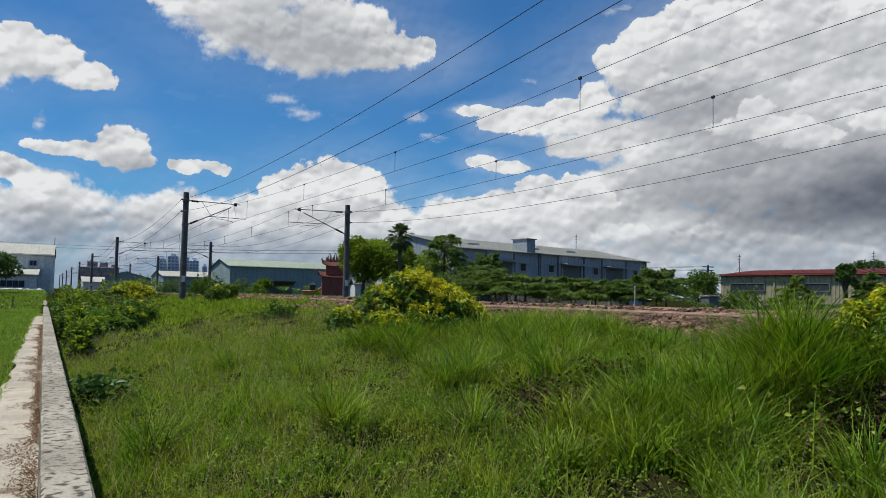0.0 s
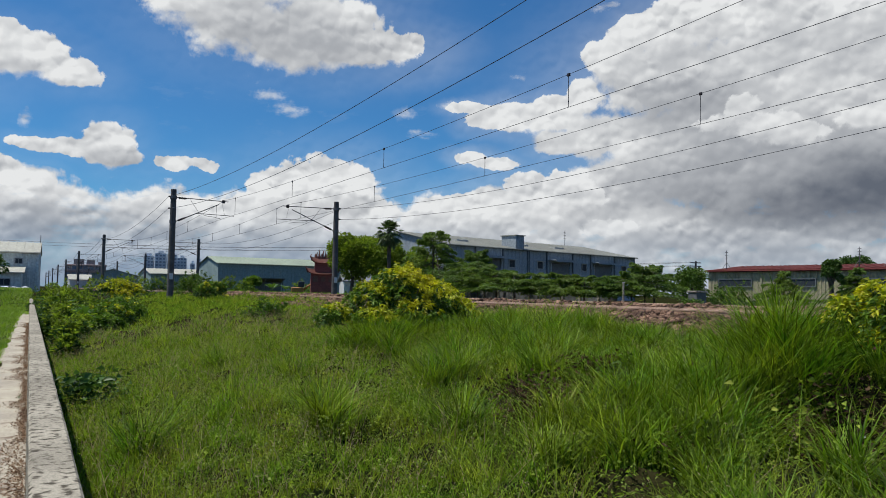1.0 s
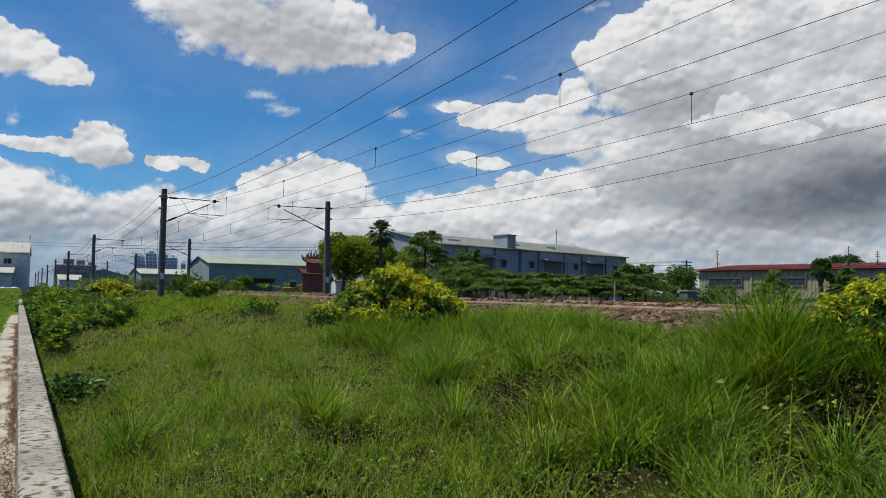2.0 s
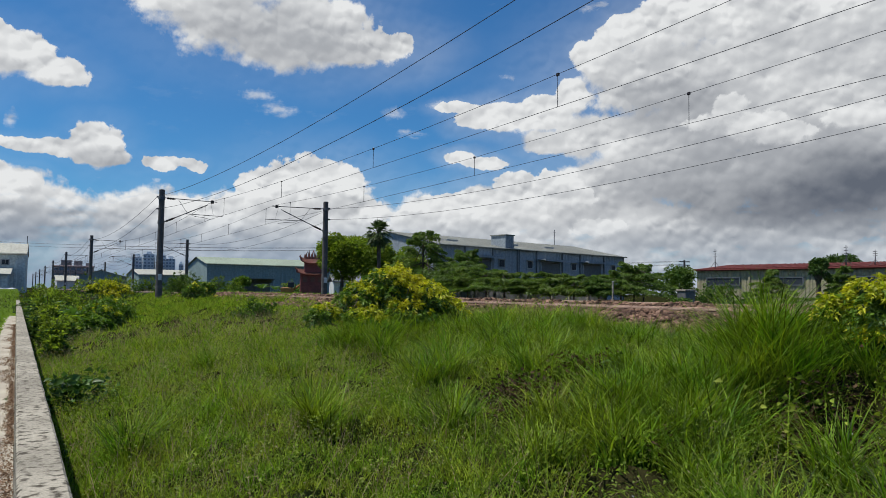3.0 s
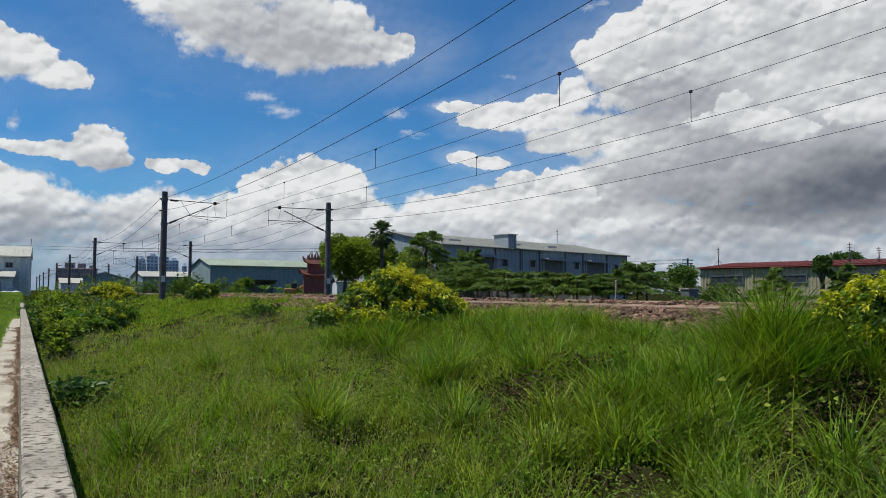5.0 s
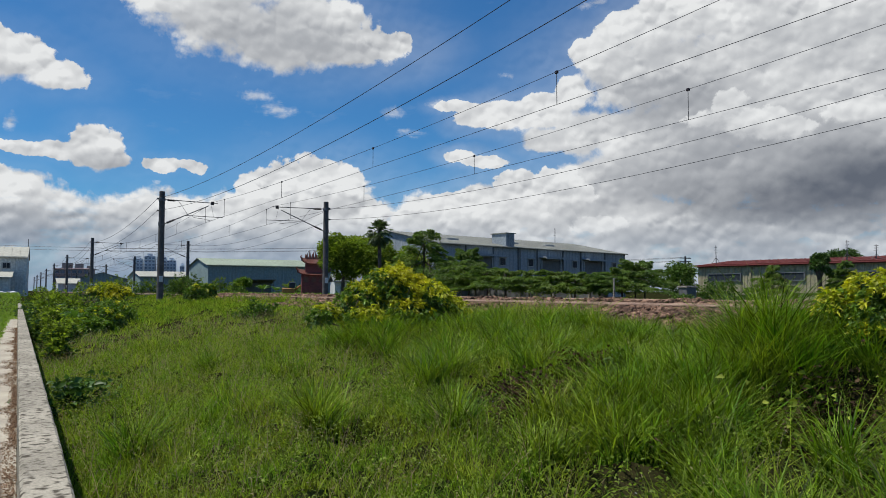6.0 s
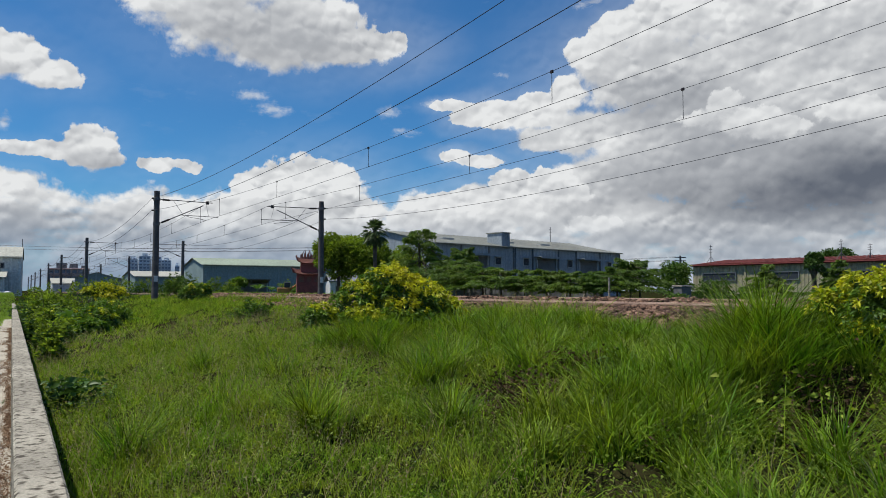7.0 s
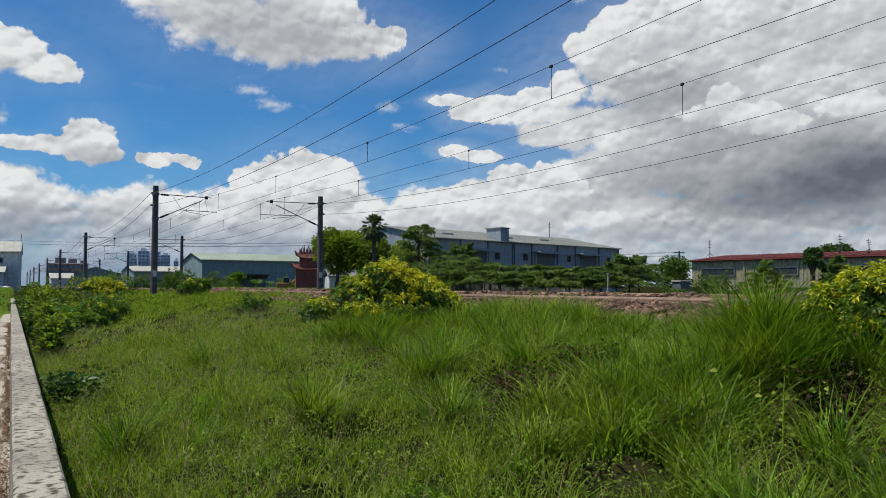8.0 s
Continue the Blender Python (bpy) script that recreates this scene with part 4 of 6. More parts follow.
def build_wires():
    ys = [POLE_Y[0] + i * 1.6 for i in range(0, 257)]

    def wire(name, x, ends, low, r, label):
        bm = bmesh.new()
        tube(bm, [(x(y), y, sag(y, ends, low)) for y in ys], [r * (0.8 + y / 90) for y in ys], 5)
        tagged(part(name, bm, M_WIRE), label, "wire", "overhead railway wires")

    near_x, far_x = 8.2, 20.56
    wire("feeder_wire", lambda y: near_x, 7.693, 6.846, 0.009, "dark feeder cable slung between masts")
    wire("feeder_wire", lambda y: near_x, 6.892, 5.927, 0.009, "dark feeder cable slung between masts")
    wire("feeder_wire", lambda y: far_x, 7.702, 6.675, 0.009, "dark feeder cable slung between masts")
    wire("feeder_wire", lambda y: far_x, 6.891, 5.901, 0.009, "dark feeder cable slung between masts")
    for cx in TRACKS:
        stag = lambda y, c=cx: c + 0.12 * math.cos((y - POLE_Y[0]) / 51.2 * math.pi)
        wire("messenger_wire", stag, MESSENGER[0], MESSENGER[1], 0.0075, "dark carrying wire above the track")
        wire("contact_wire", stag, 6.43, 6.323, 0.0075, "dark contact wire above the track")
        for k in range(0, 6):
            for off in ((2.4, 13.5, 24.78, 36.0, 48.0) if cx < 14 else (1.8, 13.0, 24.2, 35.2, 47.4)):
                y = POLE_Y[0] + 51.2 * k + off
                bm = bmesh.new()
                tube(bm, [(stag(y), y, sag(y, 6.43, 6.323)), (stag(y), y, sag(y, *MESSENGER))], 0.008 * (1 + y / 90), 5)
                d = part("dropper", bm, M_WIRE)
                bm = bmesh.new()
                box(bm, (stag(y) - 0.03, y - 0.05, sag(y, *MESSENGER) - 0.05), (stag(y) + 0.03, y + 0.05, sag(y, *MESSENGER) + 0.03), 0.01)
                part("clip", bm, M_INSUL, d)
                tagged(d, "thin vertical dropper between carrying and contact wire", "dropper", "droppers of the overhead line")


build_ground()
build_wall()
build_path()
build_grass()
build_rails()
build_ballast()
left_mast, right_mast = mast("railway_mast", 8.5, POLE_Y[1], False), mast("railway_mast", 20.2, POLE_Y[1], True)
for i, y in enumerate(POLE_Y):
    if i != 1:
        copy_thing(left_mast, pose(8.5, y, 0))
        copy_thing(right_mast, pose(20.2, y, 0))
build_wires()


# ---------- buildings ----------
def gz(x, y):
    return float(ground_z(x, y))


def ribbed(bm, x0, x1, z0, z1, y, pitch=0.5, depth=0.04, top=None):
    """A ribbed sheet along x, its ribs standing towards -y; top gives a sloping upper edge."""
    n = max(2, int((x1 - x0) / pitch))
    cols = []
    for i in range(n):
        a = x0 + (x1 - x0) * i / n
        w = (x1 - x0) / n
        cols += [(a, y), (a + w * 0.55, y), (a + w * 0.65, y - depth), (a + w * 0.9, y - depth)]
    cols.append((x1, y))
    lo = [bm.verts.new((cx, cy, z0)) for cx, cy in cols]
    hi = [bm.verts.new((cx, cy, top(cx) if top else z1)) for cx, cy in cols]
    for i in range(len(cols) - 1):
        bm.faces.new((lo[i], lo[i + 1], hi[i + 1], hi[i]))
    return bm


def hall(name, m, length, width, eave, rise, wall_mat, roof_mat, label, pitch=0.6, over=0.35, low=-0.6):
    """A gabled hall: the front wall along +x at y=0, the roof's ridge along x, ground at z=0."""
    root = thing(name, m, label, "building")
    bm = bmesh.new()
    ribbed(bm, 0, length, low, eave, 0, pitch)
    box(bm, (0.02, 0.02, low), (length - 0.02, 0.2, eave))
    part("front_wall", bm, wall_mat, root)
    bm = bmesh.new()
    box(bm, (0.02, width - 0.2, low), (length - 0.02, width, eave))
    part("back_wall", bm, wall_mat, root)
    for x, turn in ((0, 1), (length, -1)):
        bm = bmesh.new()
        top = lambda c: eave + rise * (1 - abs(c - width / 2) / (width / 2))
        ribbed(bm, 0, width, low, eave, 0, pitch, 0.04, top)
        mm = pose(0, width, 0, 0, 0, -90) if turn > 0 else pose(length, 0, 0, 0, 0, 90)
        bmesh.ops.transform(bm, matrix=mm, verts=bm.verts)
        part("gable_wall", bm, wall_mat, root)
    for y0, y1, z0, z1 in ((-over, width / 2, eave - over * rise / (width / 2), eave + rise), (width + over, width / 2, eave - over * rise / (width / 2), eave + rise)):
        bm = bmesh.new()
        n = int((length + 2 * over) / 0.9)
        w = (length + 2 * over) / n
        for i in range(n):
            a = -over + i * w
            for b0, b1, h in ((a, a + w * 0.8, 0.0), (a + w * 0.8, a + w, 0.05)):
                q = [bm.verts.new(c) for c in ((b0, y0, z0 + h), (b1, y0, z0 + h), (b1, y1, z1 + h), (b0, y1, z1 + h))]
                bm.faces.new(q)
        q = [bm.verts.new(c) for c in ((-over, y0, z0 - 0.06), (length + over, y0, z0 - 0.06), (length + over, y1, z1 - 0.06), (-over, y1, z1 - 0.06))]
        bm.faces.new(q[::-1])
        q2 = [bm.verts.new(c) for c in ((-over, y0, z0 + 0.05), (length + over, y0, z0 + 0.05), (length + over, y0, z0 - 0.06), (-over, y0, z0 - 0.06))]
        bm.faces.new(q2)
        part("roof_slope", bm, roof_mat, root)
    bm = bmesh.new()
    tube(bm, [(-over, -over - 0.08, eave - 0.12), (length + over, -over - 0.08, eave - 0.12)], 0.09, 6)
    part("gutter", bm, roof_mat, root)
    return root


def window(root, x, z, w, h, y=0.0, frame_mat=None, hood=False, name="window"):
    bm = bmesh.new()
    t = 0.09
    for lo, hi in (((x - w / 2 - t, y - 0.1, z - h / 2 - t), (x + w / 2 + t, y + 0.02, z - h / 2)), ((x - w / 2 - t, y - 0.1, z + h / 2), (x + w / 2 + t, y + 0.02, z + h / 2 + t)),
                   ((x - w / 2 - t, y - 0.1, z - h / 2), (x - w / 2, y + 0.02, z + h / 2)), ((x + w / 2, y - 0.1, z - h / 2), (x + w / 2 + t, y + 0.02, z + h / 2))):
        box(bm, lo, hi)
    if hood:
        box(bm, (x - w / 2 - 0.2, y - 0.45, z + h / 2 + t), (x + w / 2 + 0.2, y, z + h / 2 + t + 0.06))
    fr = part(name, bm, frame_mat or M_FRAME, root)
    panes = 2 if w < 2 else 4
    for i in range(panes):
        bm = bmesh.new()
        a = x - w / 2 + w * i / panes
        box(bm, (a + 0.02, y - 0.05, z - h / 2), (a + w / panes - 0.02, y - 0.02, z + h / 2))
        part("pane", bm, M_GLASS, fr)


def build_warehouse():
    ux, uy = 0.9756, 0.2196
    ang = math.degrees(math.atan2(uy, ux))
    base = 0.5
    root = hall("warehouse", pose(47.47, 83.37, base, 0, 0, ang), 41.5, 21.0, 7.3, 2.1, M_GREYWALL, M_ROOFPALE,
                "long blue-grey sheet metal warehouse with pale roof", 0.75)
    for x in (4.6, 9.9, 15.0, 19.2, 25.2, 29.6, 35.9, 41.4):
        bm = bmesh.new()
        box(bm, (x - 0.1, -0.16, -0.6), (x + 0.1, -0.045, 7.15))
        part("pilaster", bm, M_GREYDARK, root)
    bm = bmesh.new()
    tube(bm, [(15.2, -0.25, 7.1), (15.2, -0.25, 0.0)], 0.07, 8)
    part("downpipe", bm, M_GREYDARK, root)
    for x in (11.75, 17.7, 28.0, 38.45):
        window(root, x, 5.15, 1.1, 0.95, -0.04, hood=True)
    for x0, x1 in ((5.6, 9.4), (20.3, 24.3), (30.6, 34.9)):
        bm = bmesh.new()
        box(bm, (x0, -0.07, -0.02), (x1, -0.045, 5.62))
        door = part("shutter_door", bm, M_GREYDARK, root)
        n = 26
        for i in range(n):
            z = 5.6 * i / n
            bm = bmesh.new()
            box(bm, (x0, -0.10 - 0.006 * (i % 2), z), (x1, -0.07, z + 5.6 / n - 0.015))
            part("slat", bm, M_GREYDARK, door)
        for x in (x0 - 0.35, x1 + 0.1):
            bm = bmesh.new()
            box(bm, (x, -0.2, -0.5), (x + 0.25, -0.045, 5.8))
            part("door_jamb", bm, M_GREYWALL, door)
        bm = bmesh.new()
        box(bm, (x0 - 0.7, -1.5, 5.9), (x1 + 0.7, 0.0, 6.05), 0.02)
        box(bm, (x0 - 0.7, -1.5, 5.75), (x1 + 0.7, -1.42, 6.05))
        part("door_canopy", bm, M_GREYWALL, root)
    bm = bmesh.new()
    box(bm, (12.7, 0.1, 6.4), (14.4, 2.9, 9.15), 0.03)
    housing = part("roof_housing", bm, M_GREYWALL, root)
    for k in range(5):
        bm = bmesh.new()
        box(bm, (12.8 + k * 0.37, 0.06, 6.9), (12.87 + k * 0.37, 0.1, 9.0))
        part("rib", bm, M_GREYWALL, housing)
    bm = bmesh.new()
    box(bm, (12.55, -0.05, 9.15), (14.55, 3.05, 9.27))
    part("housing_cap", bm, M_ROOFPALE, root)
    for x in (5.0, 17.5, 26.0):
        bm = bmesh.new()
        box(bm, (x, 4.0, 8.02), (x + 2.2, 6.2, 8.5), 0.0)
        ob = part("skylight", bm, M_FRAME, root)
        ob.location.z = -0.16
    bm = bmesh.new()
    tube(bm, [(0, 0, 0), (0, 0, 2.6)], 0.05, 5)
    for z in (1.2, 1.7, 2.2):
        tube(bm, [(-0.3, 0, z), (0.3, 0, z)], 0.03, 4)
    mastp = part("roof_aerial", bm, M_GALV, root)
    mastp.location = (36.4, 10.5, 9.4)
    bm = bmesh.new()
    box(bm, (-1.6, 3.0, 4.9), (0.0, 9.0, 5.05), 0.02)
    part("gable_canopy", bm, M_ROOFPALE, root)


def build_shed():
    # long wall nearly along the track
    p0, p1 = Vector((60.13, 52.66)), Vector((62.9, 35.0))
    d = (p1 - p0).normalized()
    ang = math.degrees(math.atan2(d.y, d.x))
    length = 44.0
    base = 0.55
    root = hall("long_shed", pose(p0.x, p0.y, base, 0, 0, ang), length, 12.0, 3.6, 0.62, M_BEIGE, M_MAROON,
                "weathered beige corrugated shed with maroon roof", 0.33, 0.2)
    for x, w in ((2.9, 3.4), (8.9, 3.6), (15.2, 3.2), (22.5, 3.4), (30.0, 3.4)):
        window(root, x, 2.35, w, 0.62, -0.03, M_GREYDARK)
    for x in (5.6, 12.1, 18.6, 26.0):
        bm = bmesh.new()
        box(bm, (x - 0.09, -0.12, -0.5), (x + 0.09, -0.035, 3.3))
        part("corner_strip", bm, M_BEIGE, root)
    for x, y, h in ((0.8, 2.0, 1.9), (13.6, 2.0, 1.8), (16.0, 2.0, 1.3)):
        bm = bmesh.new()
        tube(bm, [(0, 0, 0), (0, 0, h)], [0.05, 0.03], 5)
        for k in range(3):
            a = k * 2.1
            tube(bm, [(0.5 * math.cos(a), 0.5 * math.sin(a), 0), (0, 0, h * 0.35)], 0.025, 4)
        for z in (0.6, 0.75, 0.9):
            tube(bm, [(-0.22, 0.1, h * z), (0.22, -0.1, h * z)], 0.025, 4)
        ob = part("aerial", bm, M_GALV, root)
        ob.location = (x, y, 3.78)


def build_green_halls():
    hall("green_hall", pose(31.8, 144.4, 0.4, 0, 0, 1.8), 26.0, 15.0, 6.1, 1.5, M_GREENWALL, M_GREENROOF,
         "green-grey metal hall with pale green gabled roof", 0.9)
    hall("green_workshop", pose(22.2, 190, 0.2, 0, 0, 80), 22.0, 9.0, 4.4, 1.2, M_GREENWALL, M_GREENROOF,
         "low grey-green workshop with pale gabled roof", 0.9)
    hall("pale_workshop", pose(24.5, 178, 0.2, 0, 0, 2), 13.0, 16.0, 4.6, 1.3, M_GREENWALL, M_CREAMROOF,
         "low green workshop beneath a cream-coloured roof", 0.9)
    hall("small_workshop", pose(14.6, 205, 0.2, 0, 0, 2), 4.6, 9.0, 2.6, 1.4, M_BLOCK, M_SLATE, "small drab workshop with a grey gabled roof", 0.9)
    hall("cream_workshop", pose(10.6, 230, 0.2, 0, 0, 2), 6.0, 10.0, 3.4, 1.4, M_WHITE, M_CREAMROOF, "small pale workshop with a cream roof", 0.9)


def build_house():
    root = hall("pale_house", pose(-21.2, 149.4, -0.7, 0, 0, -2), 15.9, 10.0, 5.6, 1.4, M_PALEHOUSE, M_CREAMROOF,
                "two-storey pale green factory house with cream roof", 0.8, 0.15)
    root.scale = (1.45, 1.45, 1.45)
    for x in (5.0, 8.6, 11.2, 13.8):
        window(root, x, 4.5, 0.75, 0.55, -0.04)
    bm = bmesh.new()
    box(bm, (0, -4.0, -0.3), (14.3, 0.0, 2.9))
    part("annex", bm, M_PALEHOUSE, root)
    bm = bmesh.new()
    prism(bm, [(-4.4, 2.95), (0.1, 3.8), (0.1, 3.9), (-4.4, 3.06)], 0, 14.6, Matrix.Rotation(radians(90), 4, "Z") @ Matrix.Scale(-1, 4, (0, 1, 0)))
    part("annex_roof", bm, M_CREAMROOF, root)
    window(root, 12.0, 1.95, 2.4, 0.7, -4.0)
    bm = bmesh.new()
    box(bm, (0, -4.9, 1.0), (14.4, -4.0, 1.12), 0.02)
    part("ledge", bm, M_CONC, root)
    for x in (7.5, 9.6, 11.7):
        window(root, x, 0.5, 0.9, 0.6, -4.0)
    bm = bmesh.new()
    tube(bm, [(15.9, 5.0, 6.9), (15.9, 5.0, 8.0)], 0.04, 5)
    part("finial", bm, M_GALV, root)


def build_towers():
    for x, y, w, h, dep, lab in ((99.5, 742, 8.6, 31.5, 12, 0), (109, 736, 9.6, 34, 12, 0), (118.5, 731, 8.6, 33, 12, 0), (126.5, 727, 8.2, 30, 12, 0), (135.5, 723, 4.0, 25, 9, 0), (141, 720, 4.2, 27, 9, 0)):
        root = thing("apartment_tower", pose(x, y, 0, 0, 0, -12), "distant grey-blue apartment tower with rows of windows", "apartment building", "apartment towers")
        bm = bmesh.new()
        box(bm, (-w / 2, 0, 0), (w / 2, dep, h), 0.1)
        part("wall", bm, M_TOWER, root)
        bm = bmesh.new()
        box(bm, (-w / 4, 2, h), (w / 4, dep - 2, h + 2.4), 0.1)
        part("roof_house", bm, M_TOWER, root)
        for f in range(int(h / 3)):
            for k in range(3):
                bm = bmesh.new()
                a = -w / 2 + w * (k + 0.2) / 3
                box(bm, (a, -0.15, f * 3 + 1.0), (a + w * 0.2, 0.2, f * 3 + 2.5))
                part("window", bm, M_TOWERWIN, root)
    root = thing("old_block", pose(15.6, 388, 0, 0, 0, -4), "old drab concrete block with dark window bands", "apartment building")
    bm = bmesh.new()
    box(bm, (0, 0, 0), (17.5, 12, 12.0), 0.1)
    part("wall", bm, M_BLOCK, root)
    for f in range(4):
        for k in range(7):
            bm = bmesh.new()
            box(bm, (0.5 + k * 2.45, -0.2, 1.0 + f * 2.9), (2.3 + k * 2.45, 0.2, 2.4 + f * 2.9))
            part("window", bm, M_TOWERWIN, root)
        bm = bmesh.new()
        box(bm, (-0.3, -0.9, 2.75 + f * 2.9), (17.8, 0.0, 3.0 + f * 2.9), 0.03)
        part("balcony_slab", bm, M_BLOCK, root)
    for x0, x1, h in ((3.5, 8, 2.6), (9, 12.6, 2.2), (14, 16.5, 1.4)):
        bm = bmesh.new()
        box(bm, (x0, 3, 12), (x1, 9, 12 + h), 0.05)
        part("roof_house", bm, M_SLATE, root)


def swallow_roof(w, d, h, lift):
    """A temple roof with a sagging ridge and upturned corners."""
    bm = bmesh.new()
    n = 12
    rows = []
    for j in range(7):
        v = -1 + 2 * j / 6
        row = []
        for i in range(n + 1):
            u = -1 + 2 * i / n
            z = h * (1 - abs(v)) ** 1.4 + lift * abs(u) ** 3 * (0.4 + 0.6 * abs(v) ** 2)
            row.append(bm.verts.new((u * w / 2, v * d / 2, z)))
        rows.append(row)
    for a, b in zip(rows, rows[1:]):
        for i in range(n):
            bm.faces.new((a[i], a[i + 1], b[i + 1], b[i]))
    got = bmesh.ops.solidify(bm, geom=bm.faces[:], thickness=0.14)
    return bm


def build_temple():
    root = thing("temple", pose(30.75, 84.3, 0.5, 0, 0, -18) @ Matrix.Scale(0.88, 4), "small red temple with two upturned tiled roofs", "temple")
    bm = bmesh.new()
    box(bm, (-1.6, -1.5, -0.4), (1.6, 1.5, 3.4), 0.03)
    part("lower_wall", bm, M_TEMPLE, root)
    for x in (-1.0, 0.0, 1.0):
        bm = bmesh.new()
        box(bm, (x - 0.3, -1.56, 2.3), (x + 0.3, -1.49, 3.0), 0.02)
        part("arch_niche", bm, M_TEMPLEROOF, root)
    part("lower_roof", swallow_roof(4.3, 4.2, 0.7, 0.45), M_TEMPLEROOF, root).location = (0, 0, 3.3)
    bm = bmesh.new()
    box(bm, (-1.1, -1.0, 3.5), (1.1, 1.0, 4.9), 0.03)
    part("upper_wall", bm, M_TEMPLE, root)
    part("upper_roof", swallow_roof(3.2, 3.0, 0.7, 0.5), M_TEMPLEROOF, root).location = (0, 0, 4.8)
    rng = random.Random(4)
    for x in (-2.0, 2.0, -1.5, 1.5):
        bm = bmesh.new()
        z = 3.95 if abs(x) > 1.8 else 5.5
        tube(bm, [(x, -1.2, z - 0.4), (x * 1.06, -1.25, z), (x * 1.15, -1.25, z + 0.22), (x * 1.04, -1.2, z + 0.42)], [0.12, 0.14, 0.1, 0.04], 6)
        part("ridge_ornament", bm, M_TEMPLEROOF, root)
    bm = bmesh.new()
    for k in range(11):
        x = -1.0 + 0.2 * k
        tube(bm, [(x, 0, 5.45), (x + rng.uniform(-0.1, 0.1), 0, 5.8 + rng.uniform(0.0, 0.35)), (x + rng.uniform(-0.2, 0.2), 0, 6.2 + rng.uniform(-0.2, 0.5))], [0.16, 0.12, 0.04], 6)
    part("ridge_crest", bm, M_TEMPLEROOF, root)
    root = thing("small_house", pose(29.3, 73.8, 0.5, 0, 0, -12), "small white rendered house with grey roof", "house")
    bm = bmesh.new()
    box(bm, (0, 0, -0.3), (3.9, 3, 2.0), 0.02)
    part("wall", bm, M_WHITE, root)
    bm = bmesh.new()
    prism(bm, [(-0.3, 1.95), (1.5, 2.7), (3.3, 1.95), (3.3, 2.05), (1.5, 2.82), (-0.3, 2.05)], -0.2, 4.1, Matrix.Rotation(radians(90), 4, "Z") @ Matrix.Scale(-1, 4, (0, 1, 0)))
    part("roof", bm, M_SLATE, root)
    for x in (0.9, 2.6):
        window(root, x, 1.1, 0.6, 0.7, 0.0)
    root = thing("grey_lean_to", pose(24.6, 95, 0.6, 0, 0, -5), "low grey open shed with a flat sloping roof", "shed")
    bm = bmesh.new()
    box(bm, (0, 1.6, -0.3), (4.6, 1.8, 1.9))
    part("back_wall", bm, M_GREYDARK, root)
    bm = bmesh.new()
    prism(bm, [(-0.2, 2.35), (2.2, 1.85), (2.2, 1.93), (-0.2, 2.43)], -0.2, 4.8, Matrix.Rotation(radians(90), 4, "Z") @ Matrix.Scale(-1, 4, (0, 1, 0)))
    part("roof", bm, M_SLATE, root)
    for x in (0.1, 2.3, 4.5):
        bm = bmesh.new()
        tube(bm, [(x, 0, -0.3), (x, 0, 2.35)], 0.05, 6)
        part("post", bm, M_GALV, root)
    # small orange digger by the temple
    root = thing("excavator", pose(28.0, 84.6, gz(28, 84.6), 0, 0, -20), "small orange-brown excavator parked on grass", "excavator")
    for y in (-0.5, 0.5):
        bm = bmesh.new()
        box(bm, (-0.9, y - 0.16, 0), (0.9, y + 0.16, 0.4), 0.12)
        part("track", bm, M_INSUL, root)
    bm = bmesh.new()
    box(bm, (-0.9, -0.6, 0.42), (0.5, 0.6, 1.05), 0.08)
    part("body", bm, M_ORANGE, root)
    bm = bmesh.new()
    box(bm, (-0.1, -0.55, 1.05), (0.6, 0.05, 1.7), 0.06)
    part("cab", bm, M_GLASS, root)
    bm = bmesh.new()
    tube(bm, [(0.5, 0, 0.8), (-0.2 + 1.4, 0, 1.35), (1.9, 0, 0.9), (2.1, 0, 0.3)], [0.13, 0.13, 0.1, 0.16], 6)
    part("arm", bm, M_ORANGE, root)


def build_fence():
    root = thing("boundary_wall", pose(0, 0, 0), "grey concrete panel wall half hidden by shrubs", "wall")
    root["kind"] = "structure"
    a, b = Vector((21.6, 37.0)), Vector((24.3, 26.6))
    n = 10
    d = (b - a) / n
    ang = math.degrees(math.atan2(d.y, d.x))
    panel = None
    for i in range(n):
        p = a + d * i
        bm = bmesh.new()
        box(bm, (0.06, -0.04, -0.3), (d.length - 0.06, 0.04, 1.15), 0.01)
        ob = part("panel", bm, M_FENCE, root)
        ob.matrix_world = pose(p.x, p.y, 0.8, 0, 0, ang)
        bm = bmesh.new()
        box(bm, (-0.06, -0.09, -0.3), (0.06, 0.09, 1.25), 0.012)
        ob = part("post", bm, M_CONC, root)
        ob.matrix_world = pose(p.x, p.y, 0.8, 0, 0, ang)


